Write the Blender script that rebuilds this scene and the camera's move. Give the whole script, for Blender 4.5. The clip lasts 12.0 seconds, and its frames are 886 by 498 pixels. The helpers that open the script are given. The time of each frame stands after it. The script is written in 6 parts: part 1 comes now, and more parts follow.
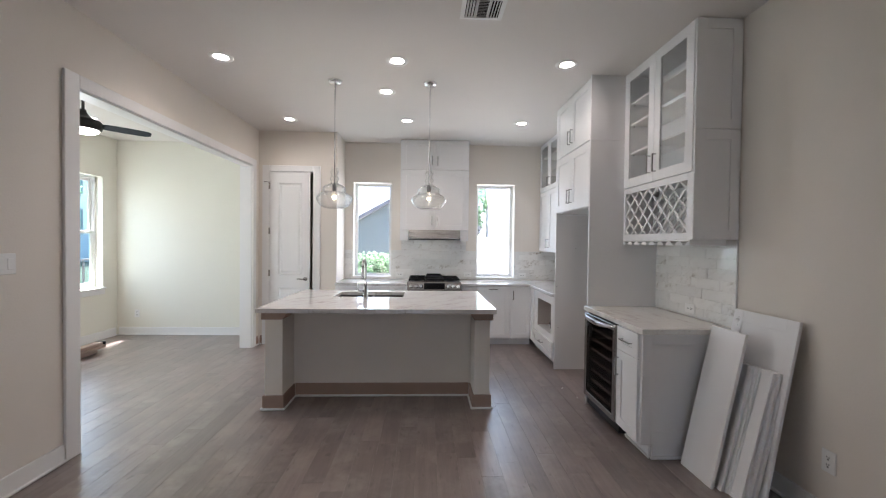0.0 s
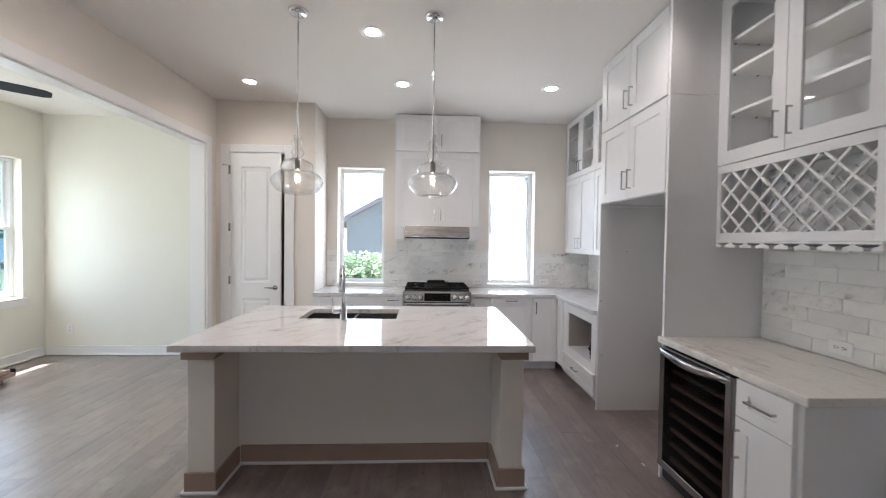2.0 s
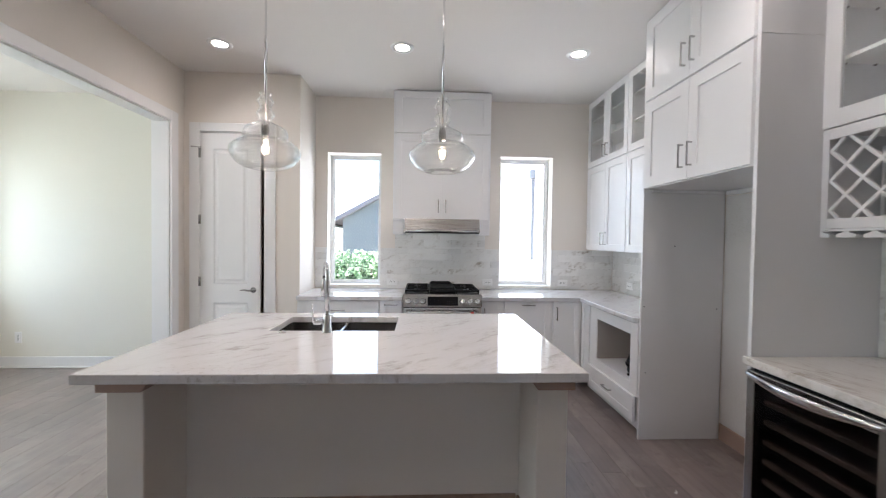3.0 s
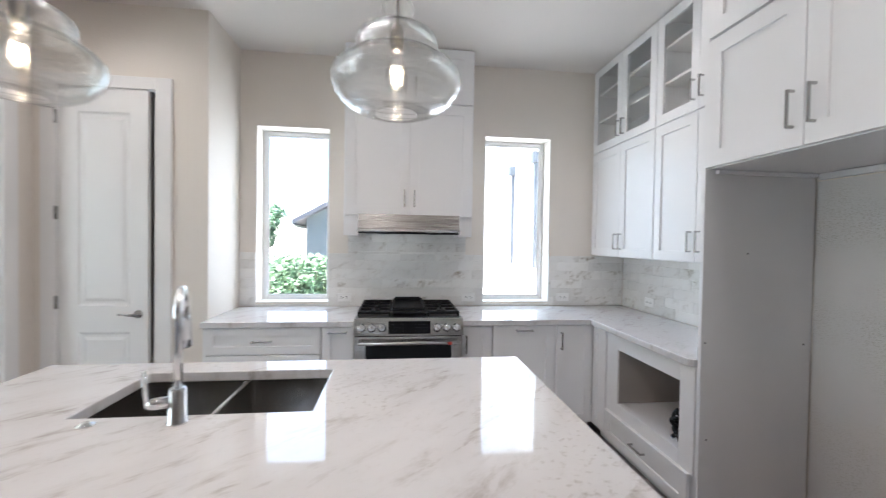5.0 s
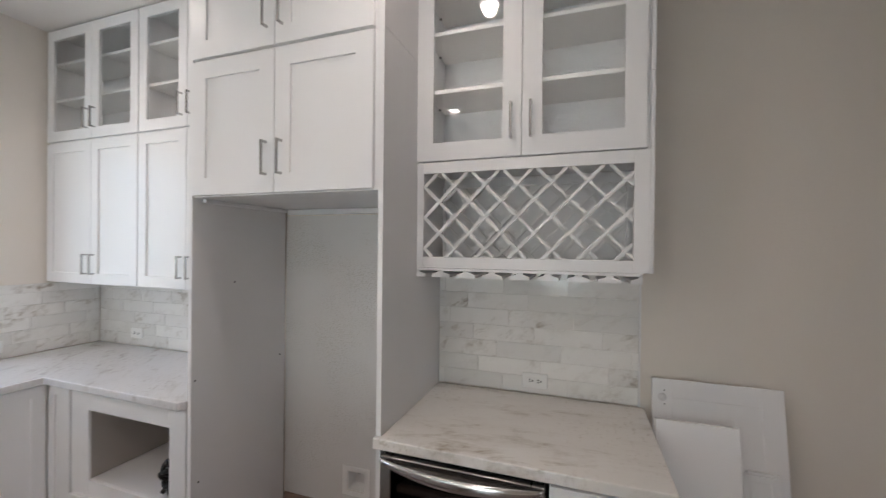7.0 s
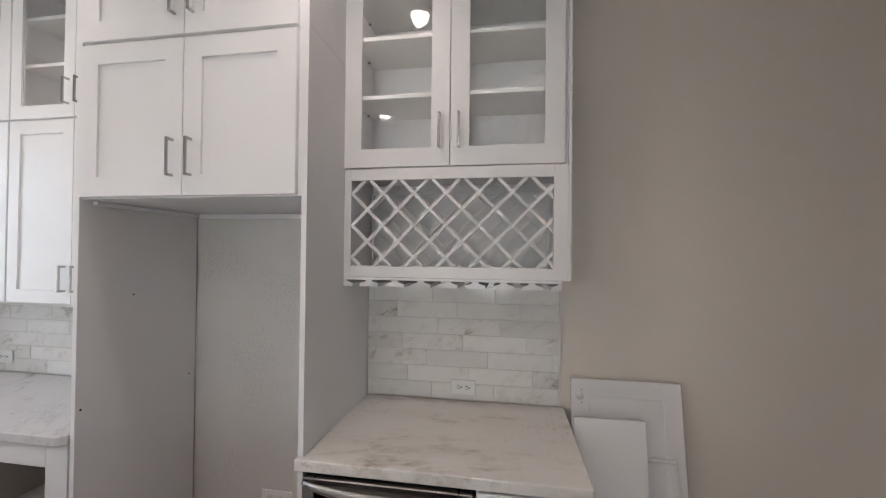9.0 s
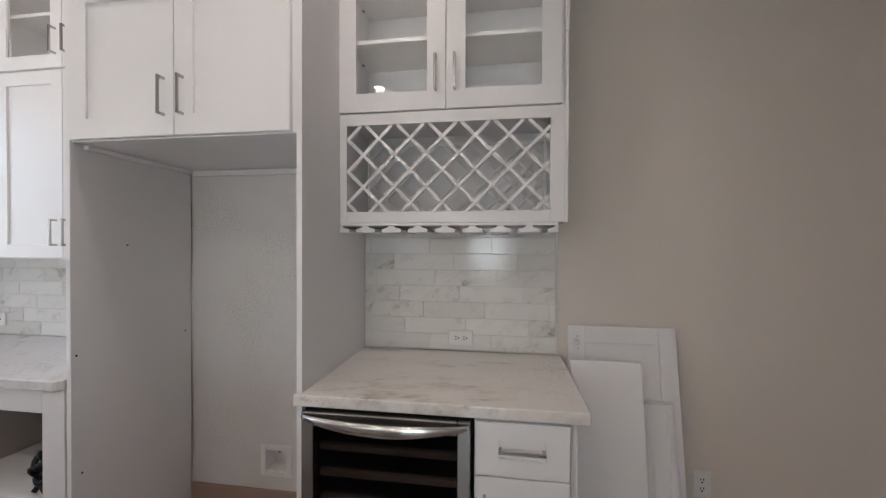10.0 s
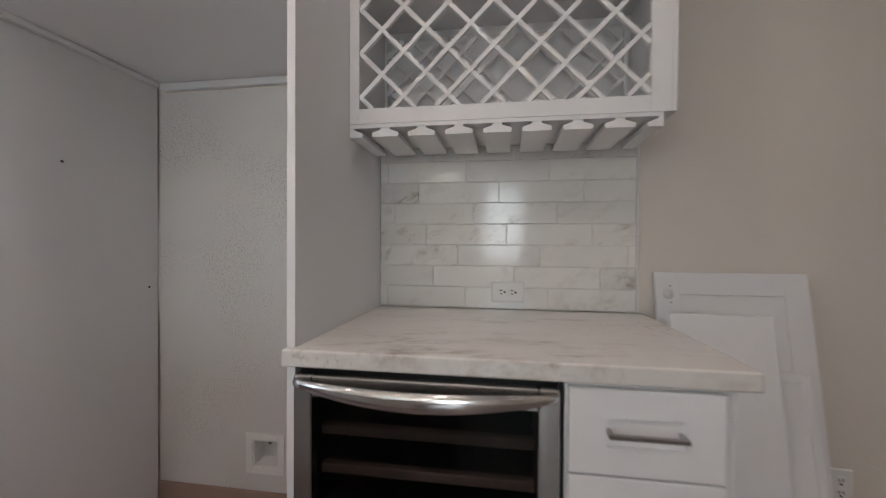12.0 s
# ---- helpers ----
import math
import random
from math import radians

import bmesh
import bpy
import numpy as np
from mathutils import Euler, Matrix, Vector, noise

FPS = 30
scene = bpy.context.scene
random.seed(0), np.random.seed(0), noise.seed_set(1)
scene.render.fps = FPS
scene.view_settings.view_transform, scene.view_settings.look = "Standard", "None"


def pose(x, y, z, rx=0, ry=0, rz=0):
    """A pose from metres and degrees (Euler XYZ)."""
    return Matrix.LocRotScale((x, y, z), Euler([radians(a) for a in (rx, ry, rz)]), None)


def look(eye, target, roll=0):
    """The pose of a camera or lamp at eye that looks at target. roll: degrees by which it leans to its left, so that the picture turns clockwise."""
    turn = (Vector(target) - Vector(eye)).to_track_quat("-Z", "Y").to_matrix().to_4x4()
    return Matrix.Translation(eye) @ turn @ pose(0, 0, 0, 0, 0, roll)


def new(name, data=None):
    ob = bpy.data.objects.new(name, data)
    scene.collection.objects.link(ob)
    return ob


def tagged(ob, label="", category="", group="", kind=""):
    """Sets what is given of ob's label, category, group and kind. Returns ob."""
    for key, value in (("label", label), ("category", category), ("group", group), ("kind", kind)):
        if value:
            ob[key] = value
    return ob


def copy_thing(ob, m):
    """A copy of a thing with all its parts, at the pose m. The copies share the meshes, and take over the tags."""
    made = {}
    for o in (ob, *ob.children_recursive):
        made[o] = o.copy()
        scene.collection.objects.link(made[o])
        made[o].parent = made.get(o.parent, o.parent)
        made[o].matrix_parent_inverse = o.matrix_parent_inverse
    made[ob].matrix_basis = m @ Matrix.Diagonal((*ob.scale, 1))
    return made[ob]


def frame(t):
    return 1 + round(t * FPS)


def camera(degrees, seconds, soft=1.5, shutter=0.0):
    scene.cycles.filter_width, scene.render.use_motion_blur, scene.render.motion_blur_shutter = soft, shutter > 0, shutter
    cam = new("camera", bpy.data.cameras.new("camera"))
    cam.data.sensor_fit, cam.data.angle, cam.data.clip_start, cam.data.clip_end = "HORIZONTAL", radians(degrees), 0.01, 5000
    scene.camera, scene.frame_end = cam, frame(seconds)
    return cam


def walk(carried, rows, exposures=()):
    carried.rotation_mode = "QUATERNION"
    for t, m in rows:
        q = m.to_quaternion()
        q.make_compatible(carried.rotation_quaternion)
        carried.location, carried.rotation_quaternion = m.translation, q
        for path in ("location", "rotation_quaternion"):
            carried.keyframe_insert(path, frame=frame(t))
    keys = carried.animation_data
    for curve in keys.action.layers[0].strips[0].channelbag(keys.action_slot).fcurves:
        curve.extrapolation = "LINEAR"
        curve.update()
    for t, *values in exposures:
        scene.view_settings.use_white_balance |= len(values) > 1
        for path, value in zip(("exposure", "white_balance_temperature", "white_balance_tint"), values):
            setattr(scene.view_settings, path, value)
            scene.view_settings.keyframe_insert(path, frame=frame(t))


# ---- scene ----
cam = camera(96.7, 12.0, soft=1.1, shutter=0.4)
PATH = [
    (0, (-0.048, -0.126, 1.49), (0.038, 1.871, 1.455), 0.7),
    (0.5, (-0.051, 0.123, 1.502), (0.043, 2.12, 1.46), 0.8),
    (1, (-0.067, 0.42, 1.5), (0.03, 2.418, 1.459), 0.85),
    (1.5, (-0.068, 0.726, 1.502), (0.022, 2.723, 1.457), 0.8),
    (2, (-0.075, 1.026, 1.514), (0.018, 3.023, 1.465), 0.8),
    (2.5, (-0.115, 1.349, 1.49), (-0.013, 3.345, 1.442), 0.8),
    (2.7, (-0.122, 1.473, 1.47), (-0.02, 3.469, 1.423), 0.8),
    (4.5, (-0.122, 2.488, 1.426), (-0.005, 4.484, 1.388), 0.8),
    (5, (-0.019, 2.676, 1.465), (0.213, 4.662, 1.429), 0.9),
    (5.5, (0.072, 2.777, 1.462), (0.749, 4.659, 1.446), 1.1),
    (6, (0.108, 2.789, 1.492), (1.438, 4.284, 1.493), 1.1),
    (6.5, (0.125, 2.764, 1.553), (1.864, 3.751, 1.545), 0.7),
    (7, (0.14, 2.763, 1.621), (2.03, 3.417, 1.612), 0.6),
    (7.2, (0.13, 2.762, 1.647), (2.049, 3.326, 1.636), 0.6),
    (9, (0.155, 2.751, 1.633), (2.129, 3.075, 1.657), 0.6),
    (9.5, (0.156, 2.752, 1.544), (2.133, 3.056, 1.528), 0.3),
    (10, (0.157, 2.757, 1.435), (2.135, 3.057, 1.416), 0.2),
    (10.5, (0.207, 2.775, 1.329), (2.185, 3.07, 1.305), 0.3),
    (11, (0.27, 2.805, 1.214), (2.248, 3.101, 1.191), 0.3),
    (11.5, (0.376, 2.855, 1.135), (2.355, 3.147, 1.111), 0.4),
    (12, (0.598, 2.974, 1.155), (2.574, 3.28, 1.133), 0.3),
]
EXPOSURES = [(0, 3.40, 6180, 16), (1, 3.44, 6180, 16), (2.5, 3.45, 6130, 16), (4.5, 3.44, 6000, 15), (5.5, 3.44, 6000, 14), (7, 3.36, 6340, 16), (9, 3.33, 6400, 18), (12, 3.31, 6400, 18)]
walk(cam, [(t, look(eye, target, roll)) for t, eye, target, roll in PATH], EXPOSURES)

# ---- light ----
SUN_HEIGHT = 70
world = bpy.data.worlds.new("sky")
scene.world = world
world.use_nodes = True
sky = world.node_tree.nodes.new("ShaderNodeTexSky")
sky.sky_type, sky.sun_disc = "NISHITA", False
sky.sun_elevation, sky.sun_rotation = radians(SUN_HEIGHT), radians(270)
world.node_tree.links.new(sky.outputs[0], world.node_tree.nodes["Background"].inputs[0])
world.node_tree.nodes["Background"].inputs[1].default_value = 0.085
sun = new("sun", bpy.data.lights.new("sun", "SUN"))
sun.data.energy, sun.data.angle, sun.data.color = 3.0, radians(0.5), (1, 0.96, 0.9)
sun.matrix_world = look((-3.4, 0.25, 9.3), (0, 0, 0))
# warm fill from the added south window
SOUTH_WATTS = 0.32
NORTH_WATTS, WEST_WATTS = 0.6, (0.85, 3.2)
CAN_WATTS, CAN_COLOUR = 1.35, (1.0, 0.88, 0.77)

# ---- helpers for meshes ----
def part(name, bm, material, parent=None, label=""):
    """Links a bmesh as one mesh object, under a thing or a part."""
    data = bpy.data.meshes.new(name)
    bm.to_mesh(data)
    bm.free()
    data.materials.append(material)
    ob = new(name, data)
    if parent is not None:
        ob.parent = parent
    if label:
        ob["label"] = label
    return ob


def thing(name, m, label, category, group="", kind=""):
    ob = new(name)
    ob.empty_display_size = 0.05
    ob.matrix_world = m
    return tagged(ob, label, category, group, kind)


CORNERS = [(a, b, c) for a in (-1, 1) for b in (-1, 1) for c in (-1, 1)]


def box(bm, x0, x1, y0, y1, z0, z1, r=0.0, m=None):
    """A box, with chamfered edges where r is given."""
    lo, hi = (x0, y0, z0), (x1, y1, z1)
    mid = [(p + q) / 2 for p, q in zip(lo, hi)]
    half = [abs(q - p) / 2 for p, q in zip(lo, hi)]
    def put(co):
        v = Vector([c + d for c, d in zip(mid, co)])
        return bm.verts.new(m @ v if m is not None else v)
    def face(vs):
        cs = [v.co for v in vs]
        n = (cs[1] - cs[0]).cross(cs[2] - cs[0])
        c = sum(cs, Vector()) / len(cs)
        centre = Vector(mid) if m is None else m @ Vector(mid)
        bm.faces.new(vs if n.dot(c - centre) > 0 else vs[::-1])
    order = [(-1, -1), (1, -1), (1, 1), (-1, 1)]
    if r <= 0:
        vs = {s: put([s[i] * half[i] for i in range(3)]) for s in CORNERS}
        for ax in range(3):
            for sg in (-1, 1):
                loop = []
                for p, q in order:
                    s = [p, q]
                    s.insert(ax, sg)
                    loop.append(vs[tuple(s)])
                face(loop)
        return
    r = min(r, min(half) * 0.9)
    vs = {}
    for s in CORNERS:
        for ax in range(3):
            vs[s, ax] = put([s[i] * (half[i] if i == ax else half[i] - r) for i in range(3)])
    for ax in range(3):
        for sg in (-1, 1):
            loop = []
            for p, q in order:
                s = [p, q]
                s.insert(ax, sg)
                loop.append(vs[tuple(s), ax])
            face(loop)
    for c in range(3):
        a, b = [i for i in range(3) if i != c]
        for sa in (-1, 1):
            for sb in (-1, 1):
                s0, s1 = [0, 0, 0], [0, 0, 0]
                s0[a] = s1[a] = sa
                s0[b] = s1[b] = sb
                s0[c], s1[c] = -1, 1
                s0, s1 = tuple(s0), tuple(s1)
                face([vs[s0, a], vs[s0, b], vs[s1, b], vs[s1, a]])
    for s in CORNERS:
        face([vs[s, 0], vs[s, 1], vs[s, 2]])


def boxes(*rows, r=0.0, m=None):
    bm = bmesh.new()
    for row in rows:
        box(bm, *row, r=r, m=m)
    return bm


def lathe(bm, profile, at=(0, 0, 0), steps=32, close=False, m=None):
    """Turns a profile of (radius, height) round the z axis."""
    rings = []
    base = Matrix.Translation(at)
    if m is not None:
        base = base @ m
    for rad, h in profile:
        if rad < 1e-5:
            rings.append([bm.verts.new(base @ Vector((0, 0, h)))])
        else:
            rings.append([bm.verts.new(base @ Vector((rad * math.cos(i * math.tau / steps), rad * math.sin(i * math.tau / steps), h))) for i in range(steps)])
    for p, q in zip(rings, rings[1:]):
        for i in range(steps):
            j = (i + 1) % steps
            vs = [p[i % len(p)], p[j % len(p)], q[j % len(q)], q[i % len(q)]]
            vs = list(dict.fromkeys(vs))
            if len(vs) > 2:
                f = bm.faces.new(vs)
                f.smooth = True


def tube(bm, points, rad, steps=12):
    """A round bar along points; rad is one radius or one for each point."""
    pts = [Vector(p) for p in points]
    rads = rad if isinstance(rad, (list, tuple)) else [rad] * len(pts)
    rings, side = [], None
    for i, p in enumerate(pts):
        d = (pts[min(i + 1, len(pts) - 1)] - pts[max(i - 1, 0)]).normalized()
        if side is None:
            side = d.orthogonal().normalized()
        side = (side - d * side.dot(d)).normalized()
        up = d.cross(side)
        rings.append([bm.verts.new(p + rads[i] * (side * math.cos(k * math.tau / steps) + up * math.sin(k * math.tau / steps))) for k in range(steps)])
    for p, q in zip(rings, rings[1:]):
        for k in range(steps):
            f = bm.faces.new((p[k], p[(k + 1) % steps], q[(k + 1) % steps], q[k]))
            f.smooth = True
    bm.faces.new(rings[0][::-1])
    bm.faces.new(rings[-1])


def prism(bm, outline, y0, y1):
    """An outline of (x, z) pushed from y0 to y1."""
    a = [bm.verts.new((x, y0, z)) for x, z in outline]
    b = [bm.verts.new((x, y1, z)) for x, z in outline]
    bm.faces.new(a)
    bm.faces.new(b[::-1])
    for i in range(len(a)):
        j = (i + 1) % len(a)
        bm.faces.new((a[j], a[i], b[i], b[j]))
    bmesh.ops.recalc_face_normals(bm, faces=bm.faces)


def ring(bm, x0, x1, z0, z1, y):
    return [bm.verts.new((x, y, z)) for x, z in ((x0, z0), (x1, z0), (x1, z1), (x0, z1))]


def band(bm, p, q):
    for i in range(4):
        j = (i + 1) % 4
        bm.faces.new((p[i], p[j], q[j], q[i]))


# ---- materials ----
def material(name, colour=(0.8, 0.8, 0.8), rough=0.5, metal=0.0, vary=0.04, scale=3.0, bump=0.0, bump_scale=200.0, spec=0.5, per_object=0.0, clear=0.0):
    """A painted or plain surface with two scales of variation and a fine relief."""
    mat = bpy.data.materials.new(name)
    mat.use_nodes = True
    nt = mat.node_tree
    bsdf = nt.nodes["Principled BSDF"]
    bsdf.inputs["Roughness"].default_value = rough
    bsdf.inputs["Metallic"].default_value = metal
    bsdf.inputs["Specular IOR Level"].default_value = spec
    bsdf.inputs["Coat Weight"].default_value = clear
    coord = nt.nodes.new("ShaderNodeTexCoord")
    big = nt.nodes.new("ShaderNodeTexNoise")
    big.inputs["Scale"].default_value, big.inputs["Detail"].default_value = scale, 6
    nt.links.new(coord.outputs["Object"], big.inputs["Vector"])
    ramp = nt.nodes.new("ShaderNodeMapRange")
    ramp.inputs[3].default_value, ramp.inputs[4].default_value = 1 - vary, 1 + vary
    nt.links.new(big.outputs["Fac"], ramp.inputs[0])
    mul = nt.nodes.new("ShaderNodeVectorMath")
    mul.operation = "SCALE"
    mul.inputs[0].default_value = colour
    nt.links.new(ramp.outputs[0], mul.inputs["Scale"])
    out = mul.outputs[0]
    if per_object:
        info = nt.nodes.new("ShaderNodeObjectInfo")
        r2 = nt.nodes.new("ShaderNodeMapRange")
        r2.inputs[3].default_value, r2.inputs[4].default_value = 1 - per_object, 1 + per_object
        nt.links.new(info.outputs["Random"], r2.inputs[0])
        m2 = nt.nodes.new("ShaderNodeVectorMath")
        m2.operation = "SCALE"
        nt.links.new(out, m2.inputs[0])
        nt.links.new(r2.outputs[0], m2.inputs["Scale"])
        out = m2.outputs[0]
    nt.links.new(out, bsdf.inputs["Base Color"])
    r3 = nt.nodes.new("ShaderNodeMapRange")
    r3.inputs[3].default_value, r3.inputs[4].default_value = rough * 0.85, min(1, rough * 1.15)
    nt.links.new(big.outputs["Fac"], r3.inputs[0])
    nt.links.new(r3.outputs[0], bsdf.inputs["Roughness"])
    if bump:
        fine = nt.nodes.new("ShaderNodeTexNoise")
        fine.inputs["Scale"].default_value, fine.inputs["Detail"].default_value = bump_scale, 3
        nt.links.new(coord.outputs["Object"], fine.inputs["Vector"])
        bp = nt.nodes.new("ShaderNodeBump")
        bp.inputs["Strength"].default_value, bp.inputs["Distance"].default_value = bump, 0.002
        nt.links.new(fine.outputs["Fac"], bp.inputs["Height"])
        nt.links.new(bp.outputs[0], bsdf.inputs["Normal"])
    return mat


def nodes_of(name):
    mat = bpy.data.materials.new(name)
    mat.use_nodes = True
    return mat, mat.node_tree, mat.node_tree.nodes["Principled BSDF"]


def colour_ramp(nt, stops):
    ramp = nt.nodes.new("ShaderNodeValToRGB")
    els = ramp.color_ramp.elements
    while len(els) < len(stops):
        els.new(0.5)
    for el, (p, c) in zip(els, stops):
        el.position, el.color = p, (*c, 1)
    return ramp


def marble(name, base, vein, rough, turn, stretch, vein_scale, tile=False):
    """White marble with soft streaks of grey and tan that all run one way."""
    mat, nt, bsdf = nodes_of(name)
    link = nt.links.new
    def node(kind, **values):
        n = nt.nodes.new(kind)
        for key, value in values.items():
            n.inputs[key].default_value = value
        return n
    def maths(op, a, b):
        n = nt.nodes.new("ShaderNodeMath")
        n.operation = op
        for k, v in enumerate((a, b)):
            if isinstance(v, (int, float)):
                n.inputs[k].default_value = v
            else:
                link(v, n.inputs[k])
        return n.outputs[0]
    coord = nt.nodes.new("ShaderNodeTexCoord")
    vec = coord.outputs["Object"]
    if tile:
        info = nt.nodes.new("ShaderNodeObjectInfo")
        sc = nt.nodes.new("ShaderNodeVectorMath")
        sc.operation = "SCALE"
        sc.inputs[0].default_value = (37, 53, 29)
        link(info.outputs["Random"], sc.inputs["Scale"])
        add = nt.nodes.new("ShaderNodeVectorMath")
        link(vec, add.inputs[0])
        link(sc.outputs[0], add.inputs[1])
        vec = add.outputs[0]
    rot = node("ShaderNodeMapping", Rotation=turn)
    link(vec, rot.inputs["Vector"])
    mp = node("ShaderNodeMapping", Scale=stretch)
    link(rot.outputs[0], mp.inputs["Vector"])
    streak = node("ShaderNodeTexNoise", Scale=vein_scale, Detail=10, Roughness=0.68, Distortion=0.35)
    link(mp.outputs[0], streak.inputs["Vector"])
    patch = node("ShaderNodeTexNoise", Scale=vein_scale * 0.45, Detail=3)
    link(mp.outputs[0], patch.inputs["Vector"])
    speck = node("ShaderNodeTexNoise", Scale=vein_scale * 7, Detail=5, Roughness=0.7)
    link(rot.outputs[0], speck.inputs["Vector"])
    a = node("ShaderNodeMapRange")
    a.inputs[1].default_value, a.inputs[2].default_value = 0.51, 0.72
    link(streak.outputs["Fac"], a.inputs[0])
    b = node("ShaderNodeMapRange")
    b.inputs[1].default_value, b.inputs[2].default_value = 0.44, 0.66
    link(patch.outputs["Fac"], b.inputs[0])
    c = node("ShaderNodeMapRange")
    c.inputs[1].default_value, c.inputs[2].default_value, c.inputs[3].default_value, c.inputs[4].default_value = 0.35, 0.65, 0.35, 1.0
    link(speck.outputs["Fac"], c.inputs[0])
    amount = maths("MULTIPLY", maths("MULTIPLY", a.outputs[0], c.outputs[0]), maths("ADD", maths("MULTIPLY", b.outputs[0], 1.3), 0.25))
    amount = maths("ADD", amount, maths("MULTIPLY", b.outputs[0], 0.10))
    if tile:
        fr = maths("FRACT", maths("MULTIPLY", info.outputs["Random"], 17.0), 0.0)
        amount = maths("MULTIPLY", amount, maths("ADD", maths("MULTIPLY", maths("POWER", fr, 2.2), 1.5), 0.35))
    if not tile:
        dots = node("ShaderNodeTexNoise", Scale=46.0, Detail=4, Roughness=0.6)
        link(coord.outputs["Object"], dots.inputs["Vector"])
        field = node("ShaderNodeTexNoise", Scale=1.7, Detail=2)
        link(coord.outputs["Object"], field.inputs["Vector"])
        e = node("ShaderNodeMapRange")
        e.inputs[1].default_value, e.inputs[2].default_value, e.inputs[4].default_value = 0.56, 0.68, 0.5
        link(dots.outputs["Fac"], e.inputs[0])
        g = node("ShaderNodeMapRange")
        g.inputs[1].default_value, g.inputs[2].default_value, g.inputs[3].default_value = 0.45, 0.62, 0.12
        link(field.outputs["Fac"], g.inputs[0])
        amount = maths("ADD", amount, maths("MULTIPLY", e.outputs[0], g.outputs[0]))
    cl = nt.nodes.new("ShaderNodeClamp")
    link(amount, cl.inputs[0])
    mix = nt.nodes.new("ShaderNodeMix")
    mix.data_type = "RGBA"
    mix.inputs["A"].default_value, mix.inputs["B"].default_value = (*base, 1), (*vein, 1)
    link(cl.outputs[0], mix.inputs["Factor"])
    out = mix.outputs["Result"]
    if tile:
        r2 = node("ShaderNodeMapRange")
        r2.inputs[3].default_value, r2.inputs[4].default_value = 0.90, 1.03
        link(info.outputs["Random"], r2.inputs[0])
        m2 = nt.nodes.new("ShaderNodeVectorMath")
        m2.operation = "SCALE"
        link(out, m2.inputs[0])
        link(r2.outputs[0], m2.inputs["Scale"])
        out = m2.outputs[0]
    link(out, bsdf.inputs["Base Color"])
    bsdf.inputs["Roughness"].default_value = rough
    return mat


